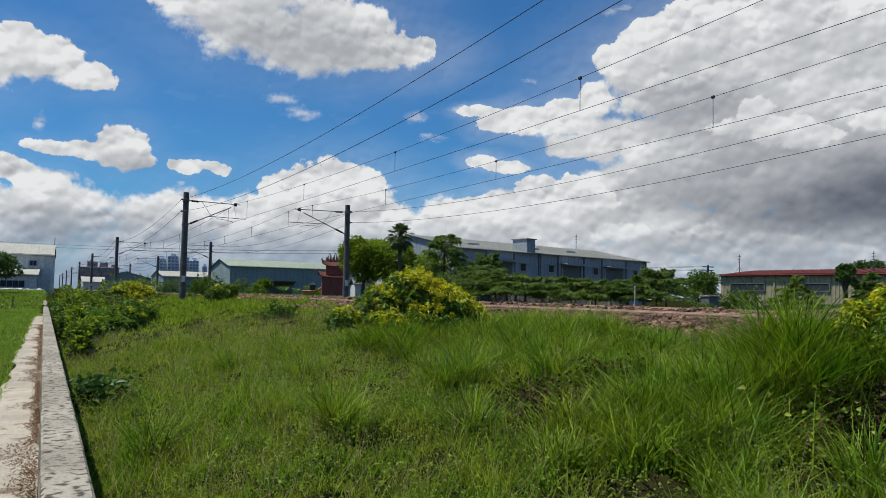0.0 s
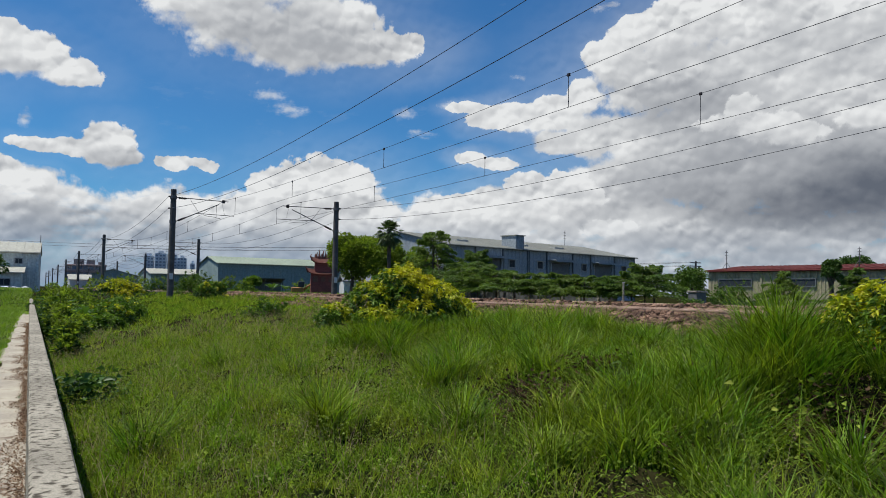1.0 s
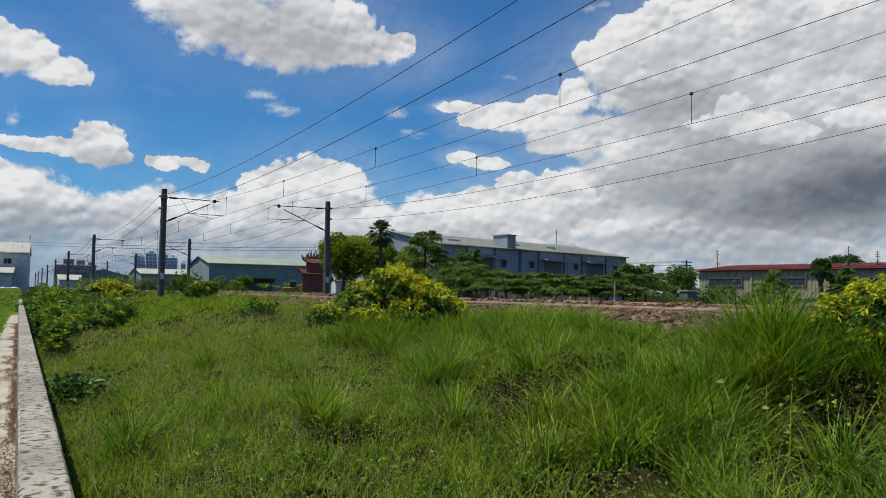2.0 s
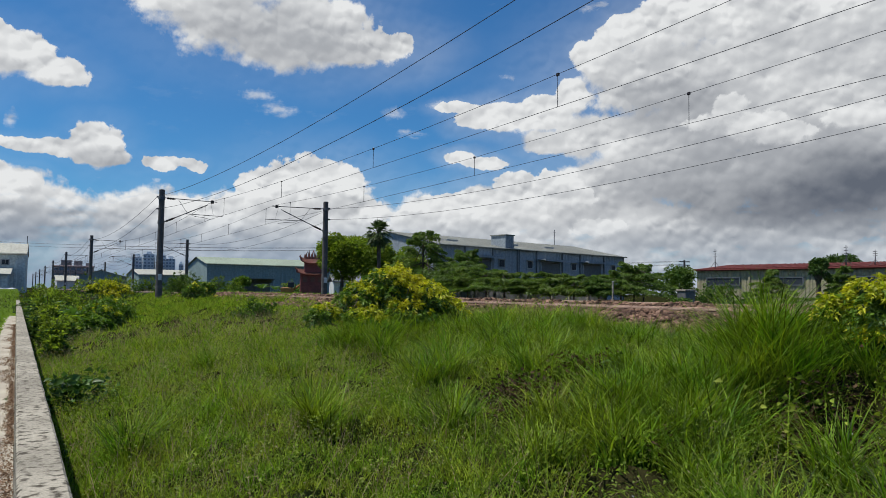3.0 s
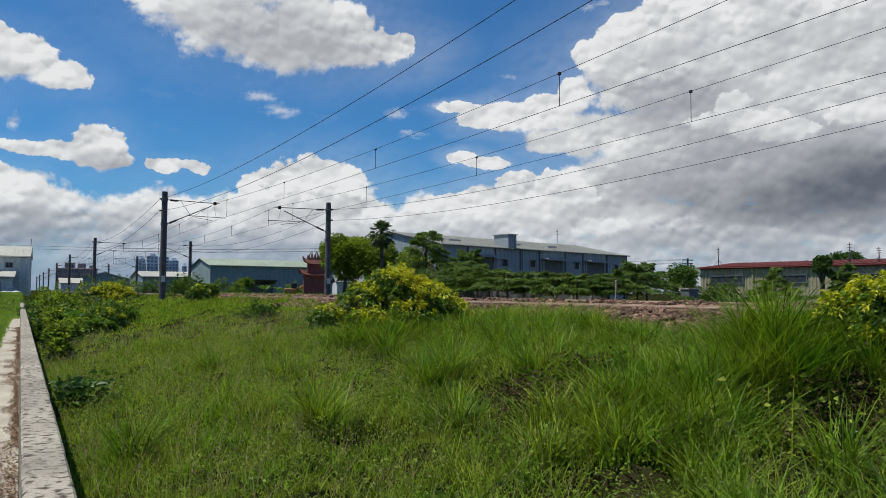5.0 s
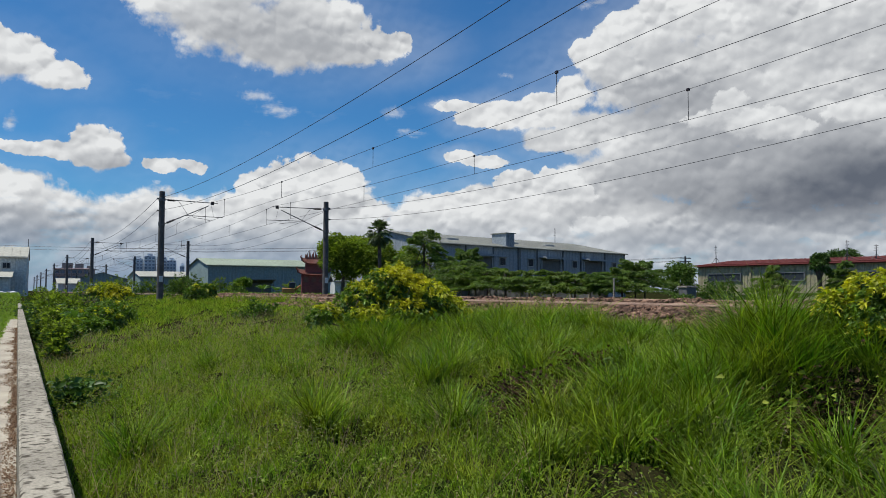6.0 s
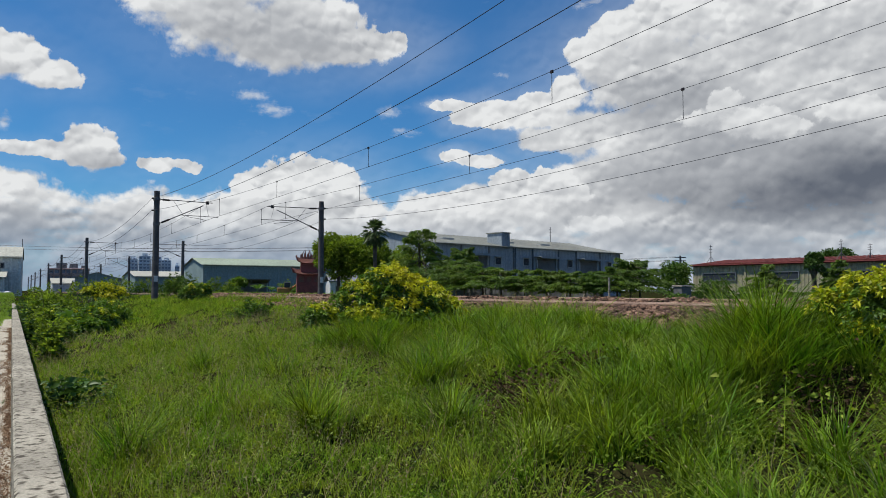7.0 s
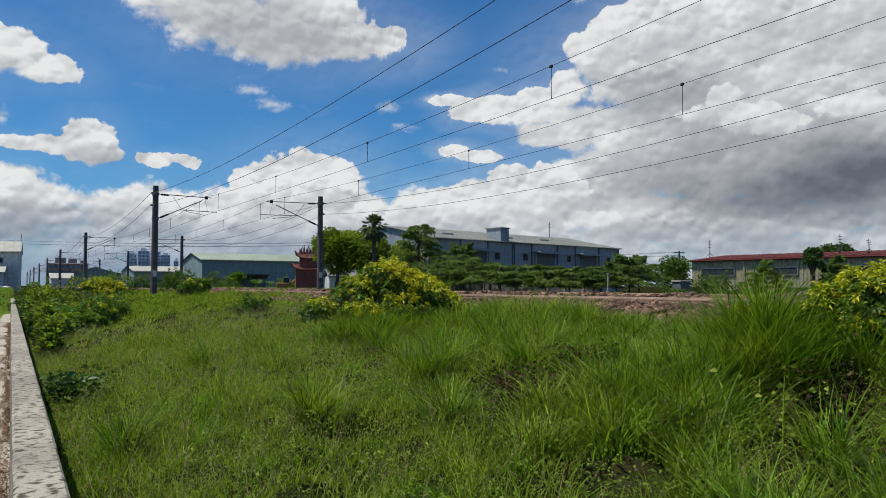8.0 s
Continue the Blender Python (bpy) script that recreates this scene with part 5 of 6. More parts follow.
def build_small_things():
    for x, y, h, name in ((16.85, 18.2, 0.75, "marker_post"),):
        root = thing(name, pose(x, y, 1.15), "thin pale grey marker post in ballast", "post")
        bm = bmesh.new()
        box(bm, (-0.025, -0.025, -0.2), (0.025, 0.025, h), 0.006)
        part("stake", bm, M_CONC, root)
        bm = bmesh.new()
        box(bm, (-0.032, -0.032, h), (0.032, 0.032, h + 0.02), 0.006)
        part("cap", bm, M_FRAME, root)
    root = thing("concrete_box", pose(26.0, 23.4, gz(26, 23.4)), "small grey concrete cable box beside shrubs", "cable box")
    bm = bmesh.new()
    box(bm, (-0.3, -0.25, -0.2), (0.3, 0.25, 0.85), 0.02)
    part("case", bm, M_FENCE, root)
    bm = bmesh.new()
    box(bm, (-0.34, -0.29, 0.85), (0.34, 0.29, 0.93), 0.015)
    part("lid", bm, M_CONC, root)
    # utility pole behind the shed
    root = thing("utility_pole", pose(102.3, 92.4, 0.2), "slim grey utility pole with crossarms and transformer", "utility pole")
    bm = bmesh.new()
    tube(bm, [(0, 0, 0), (0, 0, 7.5)], [0.22, 0.16], 8)
    part("shaft", bm, M_POLE, root)
    for z in (7.2, 6.6):
        bm = bmesh.new()
        box(bm, (-1.3, -0.08, z - 0.08), (1.3, 0.08, z + 0.08))
        part("crossarm", bm, M_GALV, root)
    bm = bmesh.new()
    tube(bm, [(0.3, 0, 3.6), (0.3, 0, 5.0)], 0.7, 10)
    part("transformer", bm, M_GREYDARK, root)
    for ex, ey, h in ((60.0, 178.0, 7.5), (-60, 185, 13.5), (96, 150, 13.5)):
        far = thing("utility_pole", pose(ex, ey, 0.1), "slim grey utility pole with crossarms", "utility pole")
        bm = bmesh.new()
        tube(bm, [(0, 0, 0), (0, 0, h)], [0.22, 0.16], 8)
        part("shaft", bm, M_POLE, far)
        for z in (h - 0.3, h - 0.9):
            bm = bmesh.new()
            box(bm, (-1.3, -0.08, z - 0.08), (1.3, 0.08, z + 0.08))
            part("crossarm", bm, M_GALV, far)
    for z, x in ((7.3, -1.2), (7.3, 1.2), (6.7, -1.2), (6.7, 1.2)):
        bm = bmesh.new()
        pts = [(102.3 + x - (42.3 * t), 92.4 + 85.6 * t, z - 2.2 * 4 * t * (1 - t) * 0.3 + 0.2) for t in (0, 0.2, 0.4, 0.6, 0.8, 1.0)]
        tube(bm, pts, 0.022, 4)
        tagged(part("power_line", bm, M_WIRE), "thin dark power line sagging over the roofs", "wire", "power lines")
    # lines that cross the fields far off
    for z, x in ((13.3, -1.2), (13.3, 1.2), (12.7, -1.2), (12.7, 1.2)):
        bm = bmesh.new()
        pts = [(-60 + x + 156 * t, 185 - 35 * t, z - 12 * t * (1 - t)) for t in (i / 12 for i in range(13))]
        tube(bm, pts, 0.022, 4)
        tagged(part("power_line", bm, M_WIRE), "thin dark power line crossing far behind the masts", "wire", "power lines")
    # white sacks near the house
    rng = random.Random(9)
    for i in range(16):
        bm = bmesh.new()
        bmesh.ops.create_icosphere(bm, subdivisions=2, radius=1)
        for v in bm.verts:
            v.co = Vector((v.co.x * 0.62, v.co.y * 0.42, max(-0.5, v.co.z) * 0.26)) * (1 + 0.12 * math.sin(v.co.x * 7 + i) * math.sin(v.co.y * 9))
        x, y = -5.6 + i * 0.42 + rng.uniform(-0.2, 0.2), 128 + rng.uniform(-0.8, 0.8)
        s = part("sack", bm, M_SACK, None, smooth=True)
        s.matrix_world = pose(x, y, gz(x, y) + 0.06, rng.uniform(-15, 15), rng.uniform(-15, 15), rng.uniform(0, 180)) @ Matrix.Scale(rng.uniform(0.55, 1.0), 4)
        tagged(s, "white filled plastic sack lying on the lawn", "sack", "heap of sacks")
    root = thing("stake", pose(-1.55, 57.8, gz(-1.55, 57.8)), "short dark wooden stake in the lawn", "stake")
    bm = bmesh.new()
    tube(bm, [(0, 0, -0.2), (0.02, 0, 0.75)], [0.05, 0.04], 6)
    part("shaft", bm, M_TWIG, root)


# ---------- plants ----------
def limbs(rng, root_z, targets, r0, trunk_top, name, mt, root, base=(0, 0)):
    """A trunk and limbs that reach towards the leaf clumps."""
    bm = bmesh.new()
    wob = [(base[0] + rng.normal(0, r0 * 0.4), base[1] + rng.normal(0, r0 * 0.4), root_z + (trunk_top - root_z) * t) for t in (0, 0.35, 0.7, 1)]
    tube(bm, wob, [r0 * 1.25, r0, r0 * 0.85, r0 * 0.7], 8)
    part(name, bm, mt, root)
    for i, t in enumerate(targets):
        a = Vector(wob[-1 if i % 2 else -2])
        t = Vector(t)
        bm = bmesh.new()
        mid = a.lerp(t, 0.5) + Vector((rng.normal(0, 0.05), rng.normal(0, 0.05), 0.08 * (t - a).length))
        tube(bm, [a, mid, t], [r0 * 0.45, r0 * 0.28, r0 * 0.08], 5)
        part("limb", bm, mt, root)


def tree(name, x, y, height, rx, rz, clumps, per, leaf, mt, label, seed, category="tree", flat=0.75, trunk=0.16, group=""):
    rng = np.random.default_rng(seed)
    g = gz(x, y)
    root = thing(name, pose(x, y, g, 0, 0, 0), label, category, group)
    cz = height - rz
    d = unit(rng, clumps)
    d[:, 2] = np.where(d[:, 2] < -0.45, -d[:, 2], d[:, 2])
    c = d * rng.uniform(0.55, 1.0, (clumps, 1)) * (rx, rx, rz) + (0, 0, cz)
    limbs(rng, -0.1, c[:: max(1, clumps // 7)], trunk, max(0.2, cz - rz * 0.4), "trunk", M_BARK, root)
    size = rng.uniform(0.22, 0.42, clumps) * rx
    pick = np.repeat(np.arange(clumps), per)
    o = unit(rng, len(pick)) * rng.uniform(0.3, 1.0, (len(pick), 1)) ** 0.5
    b = c[pick] + o * size[pick][:, None] * (1, 1, flat)
    v, t = leaves(rng, b, o * (1, 1, 0.6) + (0, 0, 0.15), rng.uniform(0.7, 1.3, len(b)) * leaf, rng.uniform(0.35, 0.55, len(b)) * leaf)
    obj("crown", raw_mesh("crown", v, t), mt, root)
    return root


def feathery(name, x, y, height, spread, layers, mt, label, seed, group="", leaf=0.16, per=900, clear=0.2):
    """A small tree of drooping, flat sprays in layers."""
    rng = np.random.default_rng(seed)
    g = gz(x, y)
    root = thing(name, pose(x, y, g), label, "tree", group)
    ends, bs, ds = [], [], []
    for k in range(layers):
        f = (k + 0.5) / layers
        z = height * (clear + (1 - clear) * f)
        reach = spread * (1.05 - 0.8 * f ** 1.5) * rng.uniform(0.75, 1.15)
        arms = int(rng.integers(5, 8))
        for a in range(arms):
            ang = 2 * math.pi * (a + rng.uniform(-0.3, 0.3)) / arms + k
            r = reach * rng.uniform(0.6, 1.1)
            end = np.array([math.cos(ang) * r, math.sin(ang) * r, z - 0.1 * r + rng.uniform(-0.45, 0.4) * height * 0.25])
            start = np.array([0, 0, z - 0.06 * height])
            if a % 2 == 0:
                ends.append(tuple(end))
            n = per // layers // 2
            tt = rng.uniform(0.15, 1.05, n) ** 0.7
            p = start + (end - start) * tt[:, None] + np.array([0, 0, 1]) * (np.sin(tt * 2.6) * 0.06 * height)[:, None]
            across = np.array([-math.sin(ang), math.cos(ang), 0])
            wide = rng.normal(0, 0.17, n) * r * (1.2 - tt * 0.7)
            p = p + across * wide[:, None]
            p[:, 2] -= np.abs(wide) * 0.22 + rng.exponential(0.018 * height, n)
            bs.append(p)
            ds.append(np.array([math.cos(ang), math.sin(ang), -0.15]) + across * np.sign(wide)[:, None] * 0.9 + rng.normal(0, 0.35, (n, 3)))
    limbs(rng, -0.1, ends[:9], max(0.04, 0.02 * height), height * 0.82, "trunk", M_BARK, root)
    b, d = np.concatenate(bs), np.concatenate(ds)
    v, t = leaves(rng, b, d, rng.uniform(0.7, 1.4, len(b)) * leaf, rng.uniform(0.3, 0.45, len(b)) * leaf, droop=0.2, simple=True)
    obj("crown", raw_mesh("crown", v, t), mt, root)


def bush(name, x, y, rx, ry, h, shoots, leaf, label, seed, top_share=0.55, mt=None, mt_top=None, low=0.05, whorl=11, lift=0.0):
    """A shrub of leafy shoots: green leaves below, yellow young leaves at the sunlit tips."""
    rng = np.random.default_rng(seed)
    g = gz(x, y)
    root = thing(name, pose(x, y, g + lift), label, "bush")
    d = unit(rng, shoots)
    d[:, 2] = np.abs(d[:, 2])
    lump = 1 + 0.2 * np.sin(d[:, 0] * 5 + seed) * np.sin(d[:, 1] * 6) + rng.normal(0, 0.07, shoots)
    depth = rng.uniform(0.0, 1, shoots) ** 0.35
    c = d * (rx, ry, h) * (lump * (0.45 + 0.55 * depth))[:, None]
    c[:, 2] = np.maximum(c[:, 2], low * h)
    tip = (depth > 0.62) & (d[:, 2] + rng.normal(0, 0.16, shoots) > 1 - top_share)
    for sel, part_name, mtx in ((~tip, "leaves", mt or M_LEAF), (tip, "young_leaves", mt_top or M_YELLOW)):
        cc, dd = c[sel], d[sel]
        if not len(cc):
            continue
        pick = np.repeat(np.arange(len(cc)), whorl)
        o = unit(rng, len(pick))
        o[:, 2] = np.abs(o[:, 2]) * 0.9
        along = rng.uniform(-1.1, 0.1, len(pick)) * leaf
        axis = dd[pick] + (0, 0, 0.6)
        b = cc[pick] + axis * along[:, None] * 0.8 + o * leaf * 0.1
        v, t = leaves(rng, b, o + axis * 0.22, rng.uniform(0.7, 1.25, len(pick)) * leaf, rng.uniform(0.34, 0.48, len(pick)) * leaf, droop=0.25)
        obj(part_name, raw_mesh(part_name, v, t), mtx, root, "bright yellow young leaves" if part_name == "young_leaves" else "")
    for i in range(0, shoots, max(1, shoots // 26)):
        bm = bmesh.new()
        e = Vector(c[i])
        s0 = Vector((rng.normal(0, rx * 0.12), rng.normal(0, ry * 0.12), -0.1 - lift))
        mid = s0.lerp(e, 0.5) + Vector((0, 0, 0.1 * h))
        tube(bm, [s0, mid, e], [0.022, 0.014, 0.004], 5)
        part("branch", bm, M_TWIG, root)
    return root


def lobed_bush(name, x, y, lobes, shoots, leaf, label, seed, gold=0.6, lean=(0.5, 0.0), z=None, whorl=12):
    """A dense shrub whose foliage covers several rounded lobes: yellow rosettes on the sunny tops, green ones between,
    and low and inside darker ones whose colour paints the bush's shade.
    """
    rng = np.random.default_rng(seed)
    root = thing(name, pose(x, y, gz(x, y) if z is None else z), label, "bush")
    lob = np.array(lobes, float)                       # dx, dy, dz, radius, flatness
    share = lob[:, 3] ** 2 / (lob[:, 3] ** 2).sum()
    which = rng.choice(len(lob), shoots, p=share)
    d = unit(rng, shoots)
    d[:, 2] = np.where(d[:, 2] < -0.35, -d[:, 2], d[:, 2])
    lump = 1 + 0.12 * np.sin(d[:, 0] * 7 + seed + which) * np.sin(d[:, 1] * 8 + which) + rng.normal(0, 0.05, shoots)
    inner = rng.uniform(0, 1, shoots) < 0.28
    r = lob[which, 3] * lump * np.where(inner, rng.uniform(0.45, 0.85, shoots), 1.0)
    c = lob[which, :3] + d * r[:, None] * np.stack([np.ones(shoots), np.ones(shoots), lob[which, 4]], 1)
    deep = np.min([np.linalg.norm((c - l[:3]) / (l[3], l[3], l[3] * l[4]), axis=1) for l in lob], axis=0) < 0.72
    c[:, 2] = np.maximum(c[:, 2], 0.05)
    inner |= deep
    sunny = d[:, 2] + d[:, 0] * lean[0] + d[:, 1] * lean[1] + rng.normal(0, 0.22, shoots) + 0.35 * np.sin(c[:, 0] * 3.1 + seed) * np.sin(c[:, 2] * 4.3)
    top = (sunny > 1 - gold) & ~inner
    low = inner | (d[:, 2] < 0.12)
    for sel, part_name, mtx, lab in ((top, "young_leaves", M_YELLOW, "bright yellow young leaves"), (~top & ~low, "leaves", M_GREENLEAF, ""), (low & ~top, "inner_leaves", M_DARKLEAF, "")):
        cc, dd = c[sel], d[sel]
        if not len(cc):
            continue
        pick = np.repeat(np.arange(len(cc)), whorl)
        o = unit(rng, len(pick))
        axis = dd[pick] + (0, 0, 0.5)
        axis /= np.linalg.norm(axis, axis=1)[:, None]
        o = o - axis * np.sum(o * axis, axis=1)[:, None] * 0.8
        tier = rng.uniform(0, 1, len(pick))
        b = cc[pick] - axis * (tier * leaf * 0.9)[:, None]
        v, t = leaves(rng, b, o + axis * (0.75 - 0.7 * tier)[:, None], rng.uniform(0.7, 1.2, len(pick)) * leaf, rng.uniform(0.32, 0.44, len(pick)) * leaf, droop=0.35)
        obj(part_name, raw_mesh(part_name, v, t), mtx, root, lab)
    for i in range(0, shoots, max(1, shoots // 30)):
        bm = bmesh.new()
        e = Vector(c[i])
        s0 = Vector((rng.normal(0, 0.12), rng.normal(0, 0.1), -0.15))
        mid = s0.lerp(e, 0.5) + Vector((0, 0, 0.08))
        tube(bm, [s0, mid, e], [0.024, 0.015, 0.005], 5)
        part("branch", bm, M_TWIG, root)
    return root


def banana(x, y, h, n, seed, label):
    rng = np.random.default_rng(seed)
    root = thing("banana_plant", pose(x, y, gz(x, y)), label, "plant", "banana plants beside the wall")
    bm = bmesh.new()
    tube(bm, [(0, 0, -0.1), (0.02, 0, h * 0.25), (0, 0.02, h * 0.5)], [0.09, 0.08, 0.05], 8)
    part("stem", bm, M_BANANA, root)
    for k in range(n):
        a = 2 * math.pi * k / n + rng.uniform(-0.4, 0.4)
        ln = h * rng.uniform(0.55, 0.85)
        rise = rng.uniform(0.35, 1.0)
        bm = bmesh.new()
        last = None
        for i in range(11):
            t = i / 10
            out = ln * (0.15 + 0.85 * t) * (1.15 - 0.5 * rise)
            z = h * 0.45 + ln * rise * (t - 0.55 * t * t) * 1.1
            w = ln * 0.17 * math.sin(math.pi * min(1, 0.08 + t * 0.92)) ** 0.7 if t > 0.12 else 0.012
            w *= 1 + 0.15 * math.sin(i * 2.3 + k)
            c = Vector((math.cos(a) * out, math.sin(a) * out, z))
            sd = Vector((-math.sin(a), math.cos(a), 0))
            row = [bm.verts.new(c - sd * w + Vector((0, 0, w * 0.35))), bm.verts.new(c), bm.verts.new(c + sd * w + Vector((0, 0, w * 0.35)))]
            if last:
                bm.faces.new((last[0], last[1], row[1], row[0]))
                bm.faces.new((last[1], last[2], row[2], row[1]))
            last = row
        part("leaf", bm, M_BANANA, root, smooth=True)


def palm(x, y, h, seed):
    rng = np.random.default_rng(seed)
    root = thing("fan_palm", pose(x, y, gz(x, y)), "tall fan palm with a dark shaggy crown", "palm tree")
    bm = bmesh.new()
    tube(bm, [(0, 0, -0.2), (0.05, 0, h * 0.4), (0, 0, h)], [0.17, 0.12, 0.14], 10)
    part("trunk", bm, M_BARK, root)
    for k in range(85):
        a, e = rng.uniform(0, 2 * math.pi), rng.uniform(-1.25, 1.45)
        dirv = np.array([math.cos(a) * math.cos(e), math.sin(a) * math.cos(e), math.sin(e)])
        pet = 0.3 + 0.3 * rng.uniform()
        s = np.array([0, 0, h - 0.2]) + dirv * 0.1
        m = s + dirv * pet
        n = 13
        side = np.cross(dirv, (0, 0, 1.0))
        side /= max(1e-3, np.linalg.norm(side))
        fan = np.linspace(-1.1, 1.1, n)
        d = dirv[None] * np.cos(fan)[:, None] + side[None] * np.sin(fan)[:, None]
        v, t = leaves(rng, np.repeat(m[None], n, 0), d, rng.uniform(0.38, 0.6, n), np.full(n, 0.07), 0.2, 0.35)
        v2, t2 = leaves(rng, s[None], dirv[None], np.array([pet * 1.05]), np.array([0.05]), 0.1, 0.0)
        obj("frond", raw_mesh("frond", np.concatenate([v, v2]), np.concatenate([t, t2 + len(v)])), M_PALM, root)


def weed_patch(name, x, y, r, n, leaf, mt, label, seed, h=0.3):
    rng = np.random.default_rng(seed)
    xs, ys = rng.normal(x, r, n), rng.normal(y, r, n)
    b = np.stack([xs, ys, ground_z(xs, ys) + rng.uniform(0.1, 1, n) * h], 1)
    d = unit(rng, n)
    d[:, 2] = np.abs(d[:, 2]) * 0.5
    v, t = leaves(rng, b, d, rng.uniform(0.6, 1.3, n) * leaf, rng.uniform(0.5, 0.8, n) * leaf)
    tagged(obj(name, raw_mesh(name, v, t), mt), label, "weeds", kind="stuff")


build_warehouse()
build_shed()
build_green_halls()
build_house()
build_towers()
build_temple()
build_fence()
build_small_things()

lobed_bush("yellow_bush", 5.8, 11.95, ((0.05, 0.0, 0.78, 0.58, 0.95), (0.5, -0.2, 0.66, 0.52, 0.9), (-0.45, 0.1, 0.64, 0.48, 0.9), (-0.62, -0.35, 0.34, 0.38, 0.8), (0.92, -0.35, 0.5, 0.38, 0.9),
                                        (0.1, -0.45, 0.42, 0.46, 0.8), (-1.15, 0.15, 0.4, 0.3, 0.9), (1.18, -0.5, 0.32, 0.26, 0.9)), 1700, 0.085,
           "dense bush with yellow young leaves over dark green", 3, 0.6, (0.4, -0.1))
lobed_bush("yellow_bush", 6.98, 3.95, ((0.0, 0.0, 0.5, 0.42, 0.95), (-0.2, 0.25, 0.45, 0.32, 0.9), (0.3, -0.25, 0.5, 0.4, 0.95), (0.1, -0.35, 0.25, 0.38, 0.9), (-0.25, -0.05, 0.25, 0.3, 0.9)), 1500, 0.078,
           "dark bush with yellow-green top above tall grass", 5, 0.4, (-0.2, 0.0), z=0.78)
lobed_bush("yellow_bush", 3.75, 37.5, ((0.0, 0.0, 0.6, 0.6, 0.65), (0.6, -0.3, 0.5, 0.45, 0.65), (-0.55, 0.1, 0.5, 0.4, 0.65), (0.1, -0.45, 0.25, 0.5, 0.6)), 560, 0.11, "round golden bush among dark shrubs", 6, 1.4, (0.1, -0.3), z=0.9)
for i, (x, y, r) in enumerate(((2.5, 26.5, 0.6), (3.0, 28.6, 0.65), (3.3, 31.5, 0.7), (2.2, 24.6, 0.45), (1.7, 29.0, 0.7))):
    lobed_bush("shrub", x, y, ((0, 0, 0.3, r, 0.7), (r * 0.6, 0.1, 0.2, r * 0.7, 0.7), (-r * 0.6, -0.1, 0.25, r * 0.7, 0.8)), 240, 0.13, "low leafy green shrub beside dark bushes", 240 + i, -0.2)
lobed_bush("shrub", 9.1, 44.0, ((0.0, 0.0, 0.6, 0.7, 0.8), (0.6, 0.2, 0.8, 0.5, 0.9)), 260, 0.16, "green shrub with pale young leaves beside a mast", 44, 0.12)
bush("yellow_bush", 9.7, 45.0, 0.75, 0.7, 1.0, 150, 0.16, "small bush with yellow tips beside a mast", 7, 0.5)
for i, (x, y, rx, h) in enumerate(((1.5, 36.0, 1.0, 1.45), (1.1, 31.0, 0.75, 1.15), (1.0, 26.0, 0.6, 0.95), (0.95, 21.5, 0.38, 0.65), (1.3, 23.5, 0.45, 0.6), (1.9, 26.0, 0.55, 0.55),
                                     (2.5, 29.5, 0.7, 0.6), (2.6, 33.0, 0.8, 0.8), (2.0, 42.0, 1.2, 1.5), (0.85, 18.0, 0.3, 0.5), (1.3, 47.0, 1.3, 1.5), (4.0, 50.0, 1.4, 1.7), (7.2, 62.0, 1.6, 1.9))):
    bush("shrub", x, y, rx, rx, h, 230, 0.15, "dense dark green shrub growing beside the wall", 20 + i, 0.45, M_DARKLEAF, M_TREE)
bush("shrub", 6.2, 21.6, 0.7, 0.6, 0.55, 120, 0.12, "low dark green shrub in the bank's grass", 40, 0.3, M_LEAF, M_LEAF)
bush("shrub", 11.0, 57.0, 1.6, 1.2, 1.6, 200, 0.2, "rounded green shrub beside the railway masts", 41, 0.3, M_LEAF, M_LEAF)
banana(1.75, 27.5, 0.95, 9, 1, "young banana plant with broad pale green leaves")
banana(1.2, 33.0, 1.3, 10, 2, "young banana plant with broad pale green leaves")
banana(2.0, 24.6, 0.75, 8, 3, "young banana plant with broad pale green leaves")
weed_patch("broadleaf_weeds", 0.7, 10.3, 0.19, 380, 0.115, M_DARKLEAF, "dark green broad-leaved weeds at the wall's foot", 51, 0.45)
# Withered weeds, plus dark leaves painting the shade of gaps and the bush's foot.
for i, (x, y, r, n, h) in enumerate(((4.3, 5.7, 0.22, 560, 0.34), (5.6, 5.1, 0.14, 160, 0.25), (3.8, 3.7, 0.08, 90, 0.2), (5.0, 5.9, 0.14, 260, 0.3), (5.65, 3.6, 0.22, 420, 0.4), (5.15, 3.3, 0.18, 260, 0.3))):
    weed_patch("dead_weeds", x, y, r, n * 3, 0.05, M_DEAD_SHADE, "withered weeds and dark leaves painting shade in a bank hollow", 140 + i, h)
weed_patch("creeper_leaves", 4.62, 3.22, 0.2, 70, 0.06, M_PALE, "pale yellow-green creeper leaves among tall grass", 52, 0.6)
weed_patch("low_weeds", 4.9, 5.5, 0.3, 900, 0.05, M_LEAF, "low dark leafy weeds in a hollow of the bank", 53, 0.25)


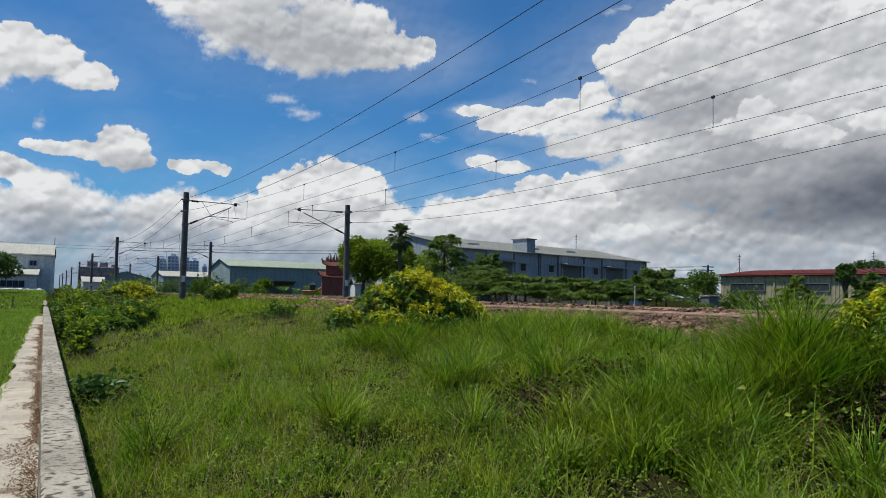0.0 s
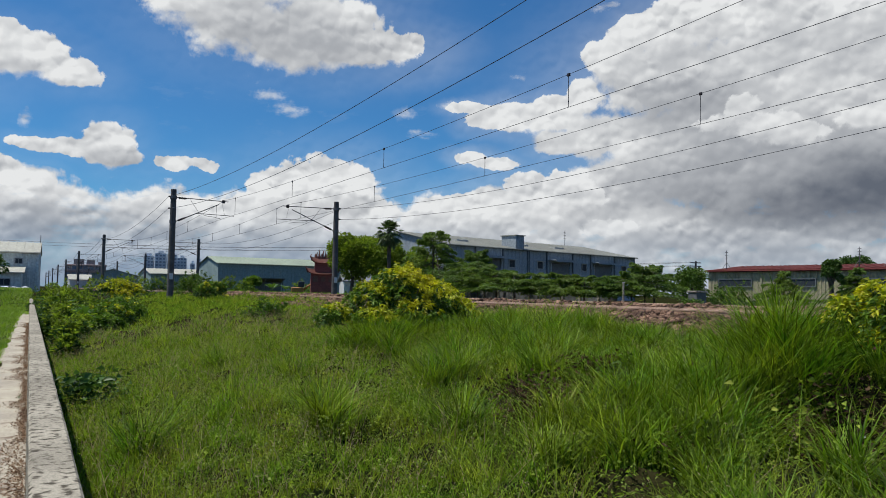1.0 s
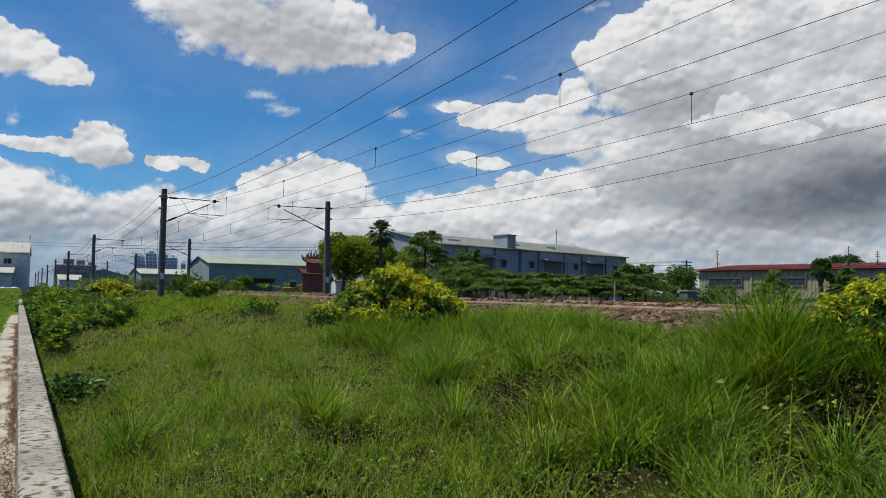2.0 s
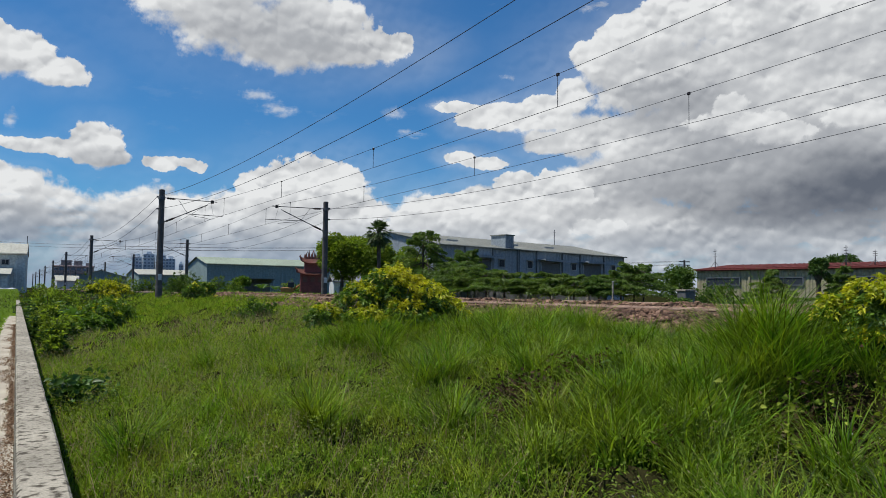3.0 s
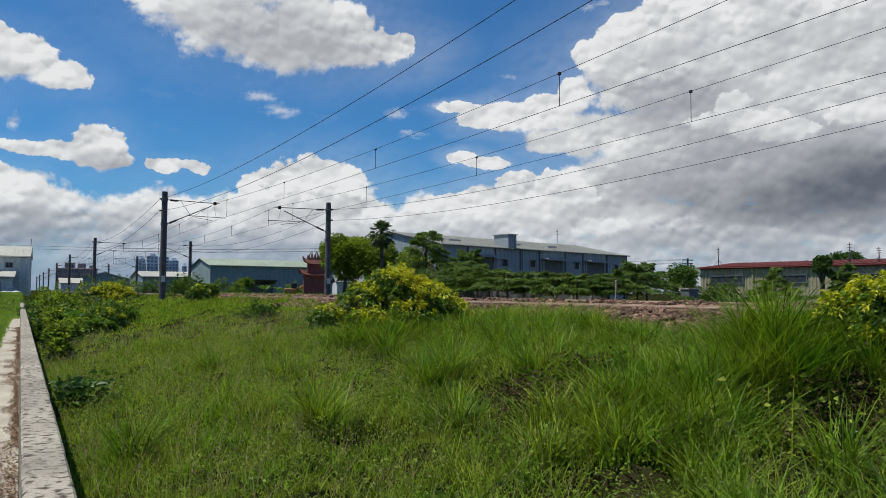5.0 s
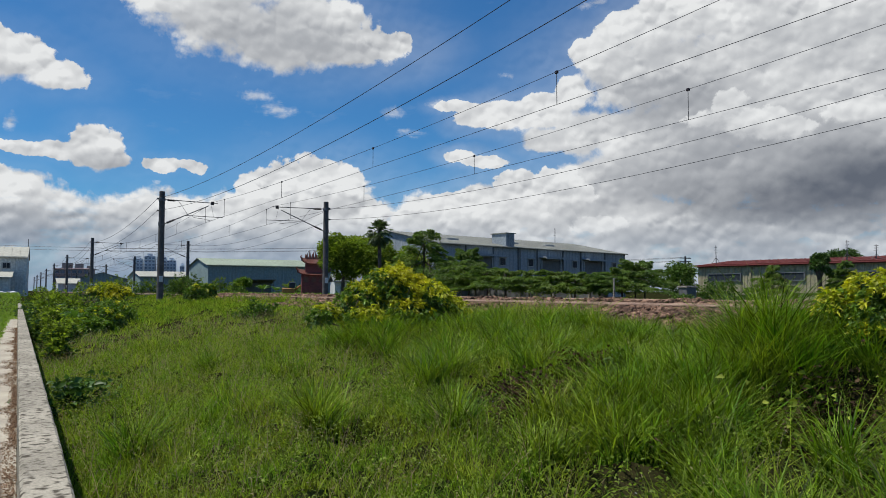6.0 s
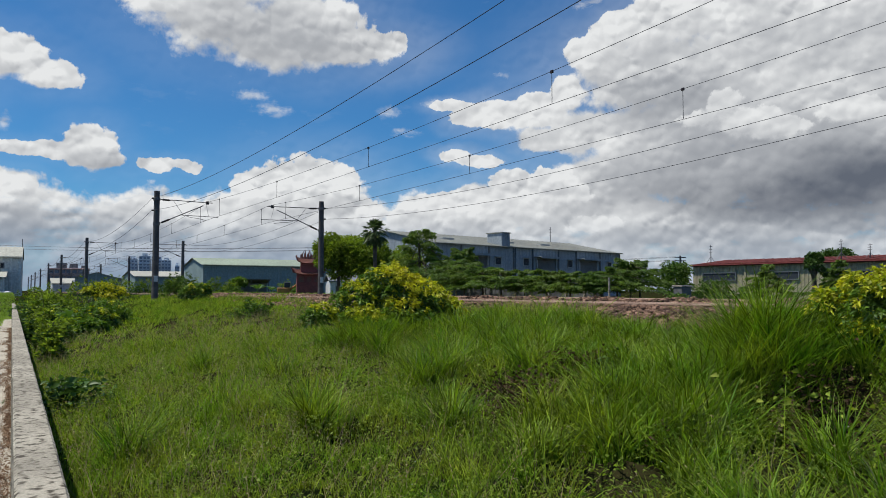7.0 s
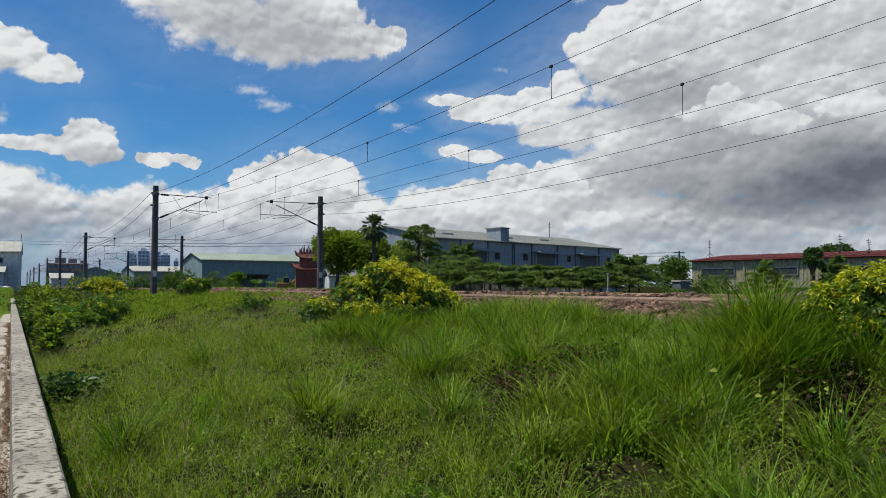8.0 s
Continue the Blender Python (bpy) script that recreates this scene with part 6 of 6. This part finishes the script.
def ground_weeds():
    rng = np.random.default_rng(77)
    k, n = 900, 52000
    cx, cy = rng.uniform(0.4, 7.5, k), rng.uniform(1.8, 14, k)
    pick = rng.integers(0, k, n)
    x, y = cx[pick] + rng.normal(0, 0.16, n), cy[pick] + rng.normal(0, 0.16, n)
    ok = (x > WALL_X(y) + 0.3)
    x, y = x[ok], y[ok]
    n = len(x)
    b = np.stack([x, y, ground_z(x, y) + rng.uniform(0.04, 0.3, n)], 1)
    d = unit(rng, n)
    d[:, 2] = np.abs(d[:, 2]) * 0.4
    v, t = leaves(rng, b, d, rng.uniform(0.014, 0.042, n), rng.uniform(0.009, 0.022, n), simple=True)
    tagged(obj("ground_weeds", raw_mesh("ground_weeds", v, t), M_TREE), "small-leaved green weeds scattered through the grass", "weeds", kind="stuff")
    # tiny pale flowers
    x, y = rng.uniform(1.2, 6.5, 60), rng.uniform(2.2, 9, 60)
    b = np.repeat(np.stack([x, y, ground_z(x, y) + rng.uniform(0.2, 0.36, 60)], 1), 5, 0)
    d = unit(rng, len(b))
    d[:, 2] = np.abs(d[:, 2]) + 0.3
    v, t = leaves(rng, b, d, np.full(len(b), 0.008), np.full(len(b), 0.006))
    tagged(obj("small_flowers", raw_mesh("small_flowers", v, t), M_WHITE), "tiny white wild flowers dotted in the grass", "flowers", kind="stuff")


def runner(x0, y0, x1, y1, n, seed):
    """A pale creeping shoot with paired leaves lying over the grass."""
    rng = np.random.default_rng(seed)
    root = thing("creeper_shoot", pose(0, 0, 0), "pale yellow-green creeper shoot lying over grass", "creeper")
    t = np.linspace(0, 1, n)
    x, y = x0 + (x1 - x0) * t, y0 + (y1 - y0) * t + 0.03 * np.sin(t * 6)
    p = np.stack([x, y, ground_z(x, y) + 0.35 + 0.02 * np.sin(t * 9)], 1)
    bm = bmesh.new()
    tube(bm, [tuple(q) for q in p], 0.003, 5)
    part("stem", bm, M_PALE, root)
    b = np.repeat(p, 2, 0)
    d = unit(rng, 2 * n) * (1, 1, 0.4)
    v, tri = leaves(rng, b, d, rng.uniform(0.02, 0.04, 2 * n), rng.uniform(0.012, 0.02, 2 * n))
    obj("leaves", raw_mesh("leaves", v, tri), M_PALE, root)


runner(1.15, 4.75, 1.45, 4.95, 12, 3)
runner(1.02, 5.1, 1.12, 5.35, 7, 4)
ground_weeds()
tree("round_tree", 23.2, 56.6, 5.2, 1.75, 1.7, 80, 170, 0.26, M_TREE, "leafy round green tree behind a railway mast", 61)
tree("round_tree", 25.2, 56.5, 5.0, 2.5, 2.1, 95, 170, 0.26, M_TREE, "leafy round green tree beside a fan palm", 62)
tree("round_tree", 28.2, 55.5, 3.9, 2.0, 1.7, 60, 150, 0.26, M_TREE, "leafy dark green tree beside a fan palm", 63)
palm(22.1, 47.4, 4.95, 64)
feathery("feathery_tree", 22.3, 41.2, 4.5, 2.6, 11, M_FEATHER, "tall feathery green tree with layered drooping sprays", 65, per=8000, leaf=0.14)
feathery("feathery_tree", 24.0, 38.6, 3.2, 2.3, 7, M_FEATHER, "feathery green tree with layered drooping sprays", 66, per=6500, leaf=0.14)
for i, (x, y, h, s) in enumerate(((22.3, 37.0, 2.6, 2.2), (21.0, 35.4, 2.2, 2.1), (20.9, 33.6, 2.0, 1.9), (21.0, 32.0, 1.9, 1.8), (21.2, 30.6, 1.75, 1.8), (21.6, 29.2, 1.65, 1.7), (22.0, 28.0, 1.6, 1.6),
                                   (22.5, 26.9, 1.55, 1.6), (23.1, 25.9, 1.5, 1.6), (24.0, 25.4, 1.7, 1.7), (25.2, 25.8, 2.1, 1.8), (26.6, 26.6, 2.1, 1.7))):
    feathery("hedge_tree", x, y, h, s, 5, M_FEATHER, "low feathery green tree along the boundary wall", 70 + i, "row of feathery trees", 0.115, 3700, 0.5)
tree("small_tree", 31.2, 28.6, 2.3, 1.0, 1.1, 36, 120, 0.16, M_LEAF, "small light green tree near the shed", 81)
feathery("small_tree", 37.5, 27.5, 2.3, 1.4, 6, M_FEATHER, "small grey-green tree before the beige shed", 82, "", 0.13, 5000)
tree("small_tree", 43.6, 28.7, 3.3, 0.5, 0.9, 26, 110, 0.16, M_DARKLEAF, "slim dark green tree before the beige shed", 83)
feathery("small_tree", 44.6, 27.7, 2.6, 1.8, 6, M_FEATHER, "spreading green tree before the beige shed", 84, "", 0.14, 5500)
tree("dark_tree", 117.0, 73.0, 7.4, 2.6, 1.2, 40, 90, 0.5, M_DARKLEAF, "dark tree showing above the shed's roof", 85)
tree("dark_tree", -4.2, 87.5, 3.9, 2.2, 1.5, 50, 120, 0.3, M_DARKLEAF, "dark spreading tree before the pale house", 86)
for i, (x, y, rx, h) in enumerate(((27.6, 23.4, 1.0, 1.1), (29.3, 24.2, 1.0, 1.3), (24.2, 22.0, 0.7, 0.6), (23.2, 21.2, 0.6, 0.5), (32.5, 25.6, 1.1, 0.7))):
    bush("shrub", x, y, rx, rx * 0.8, h, 130, 0.15, "low green shrub beyond the ballast", 90 + i, 0.3, M_DARKLEAF, M_LEAF)
for i, (x, y, h) in enumerate(((26.5, 90.5, 1.8), (28.5, 91.5, 1.6), (23.5, 90, 1.5), (31.0, 92, 1.5))):
    banana(x, y, h, 8, 100 + i, "leafy green plant by a grey shed")
for i, (x, y, rx, h) in enumerate(((14.6, 78, 1.6, 1.5), (21.5, 84, 1.5, 1.6), (19.4, 95, 2.0, 1.8), (23.0, 98, 1.8, 2.2), (15.0, 100, 2.0, 1.8), (33.5, 100, 2.0, 2.0), (37.0, 104, 2.2, 1.8))):
    bush("shrub", x, y, rx, rx * 0.8, h, 140, 0.26, "green shrub on waste ground before the halls", 120 + i, 0.3, M_LEAF, M_TREE)
tree("small_tree", 24.6, 92.0, 2.2, 1.0, 0.8, 30, 100, 0.26, M_GREENLEAF, "dark leafy tree beside a grey lean-to", 105)
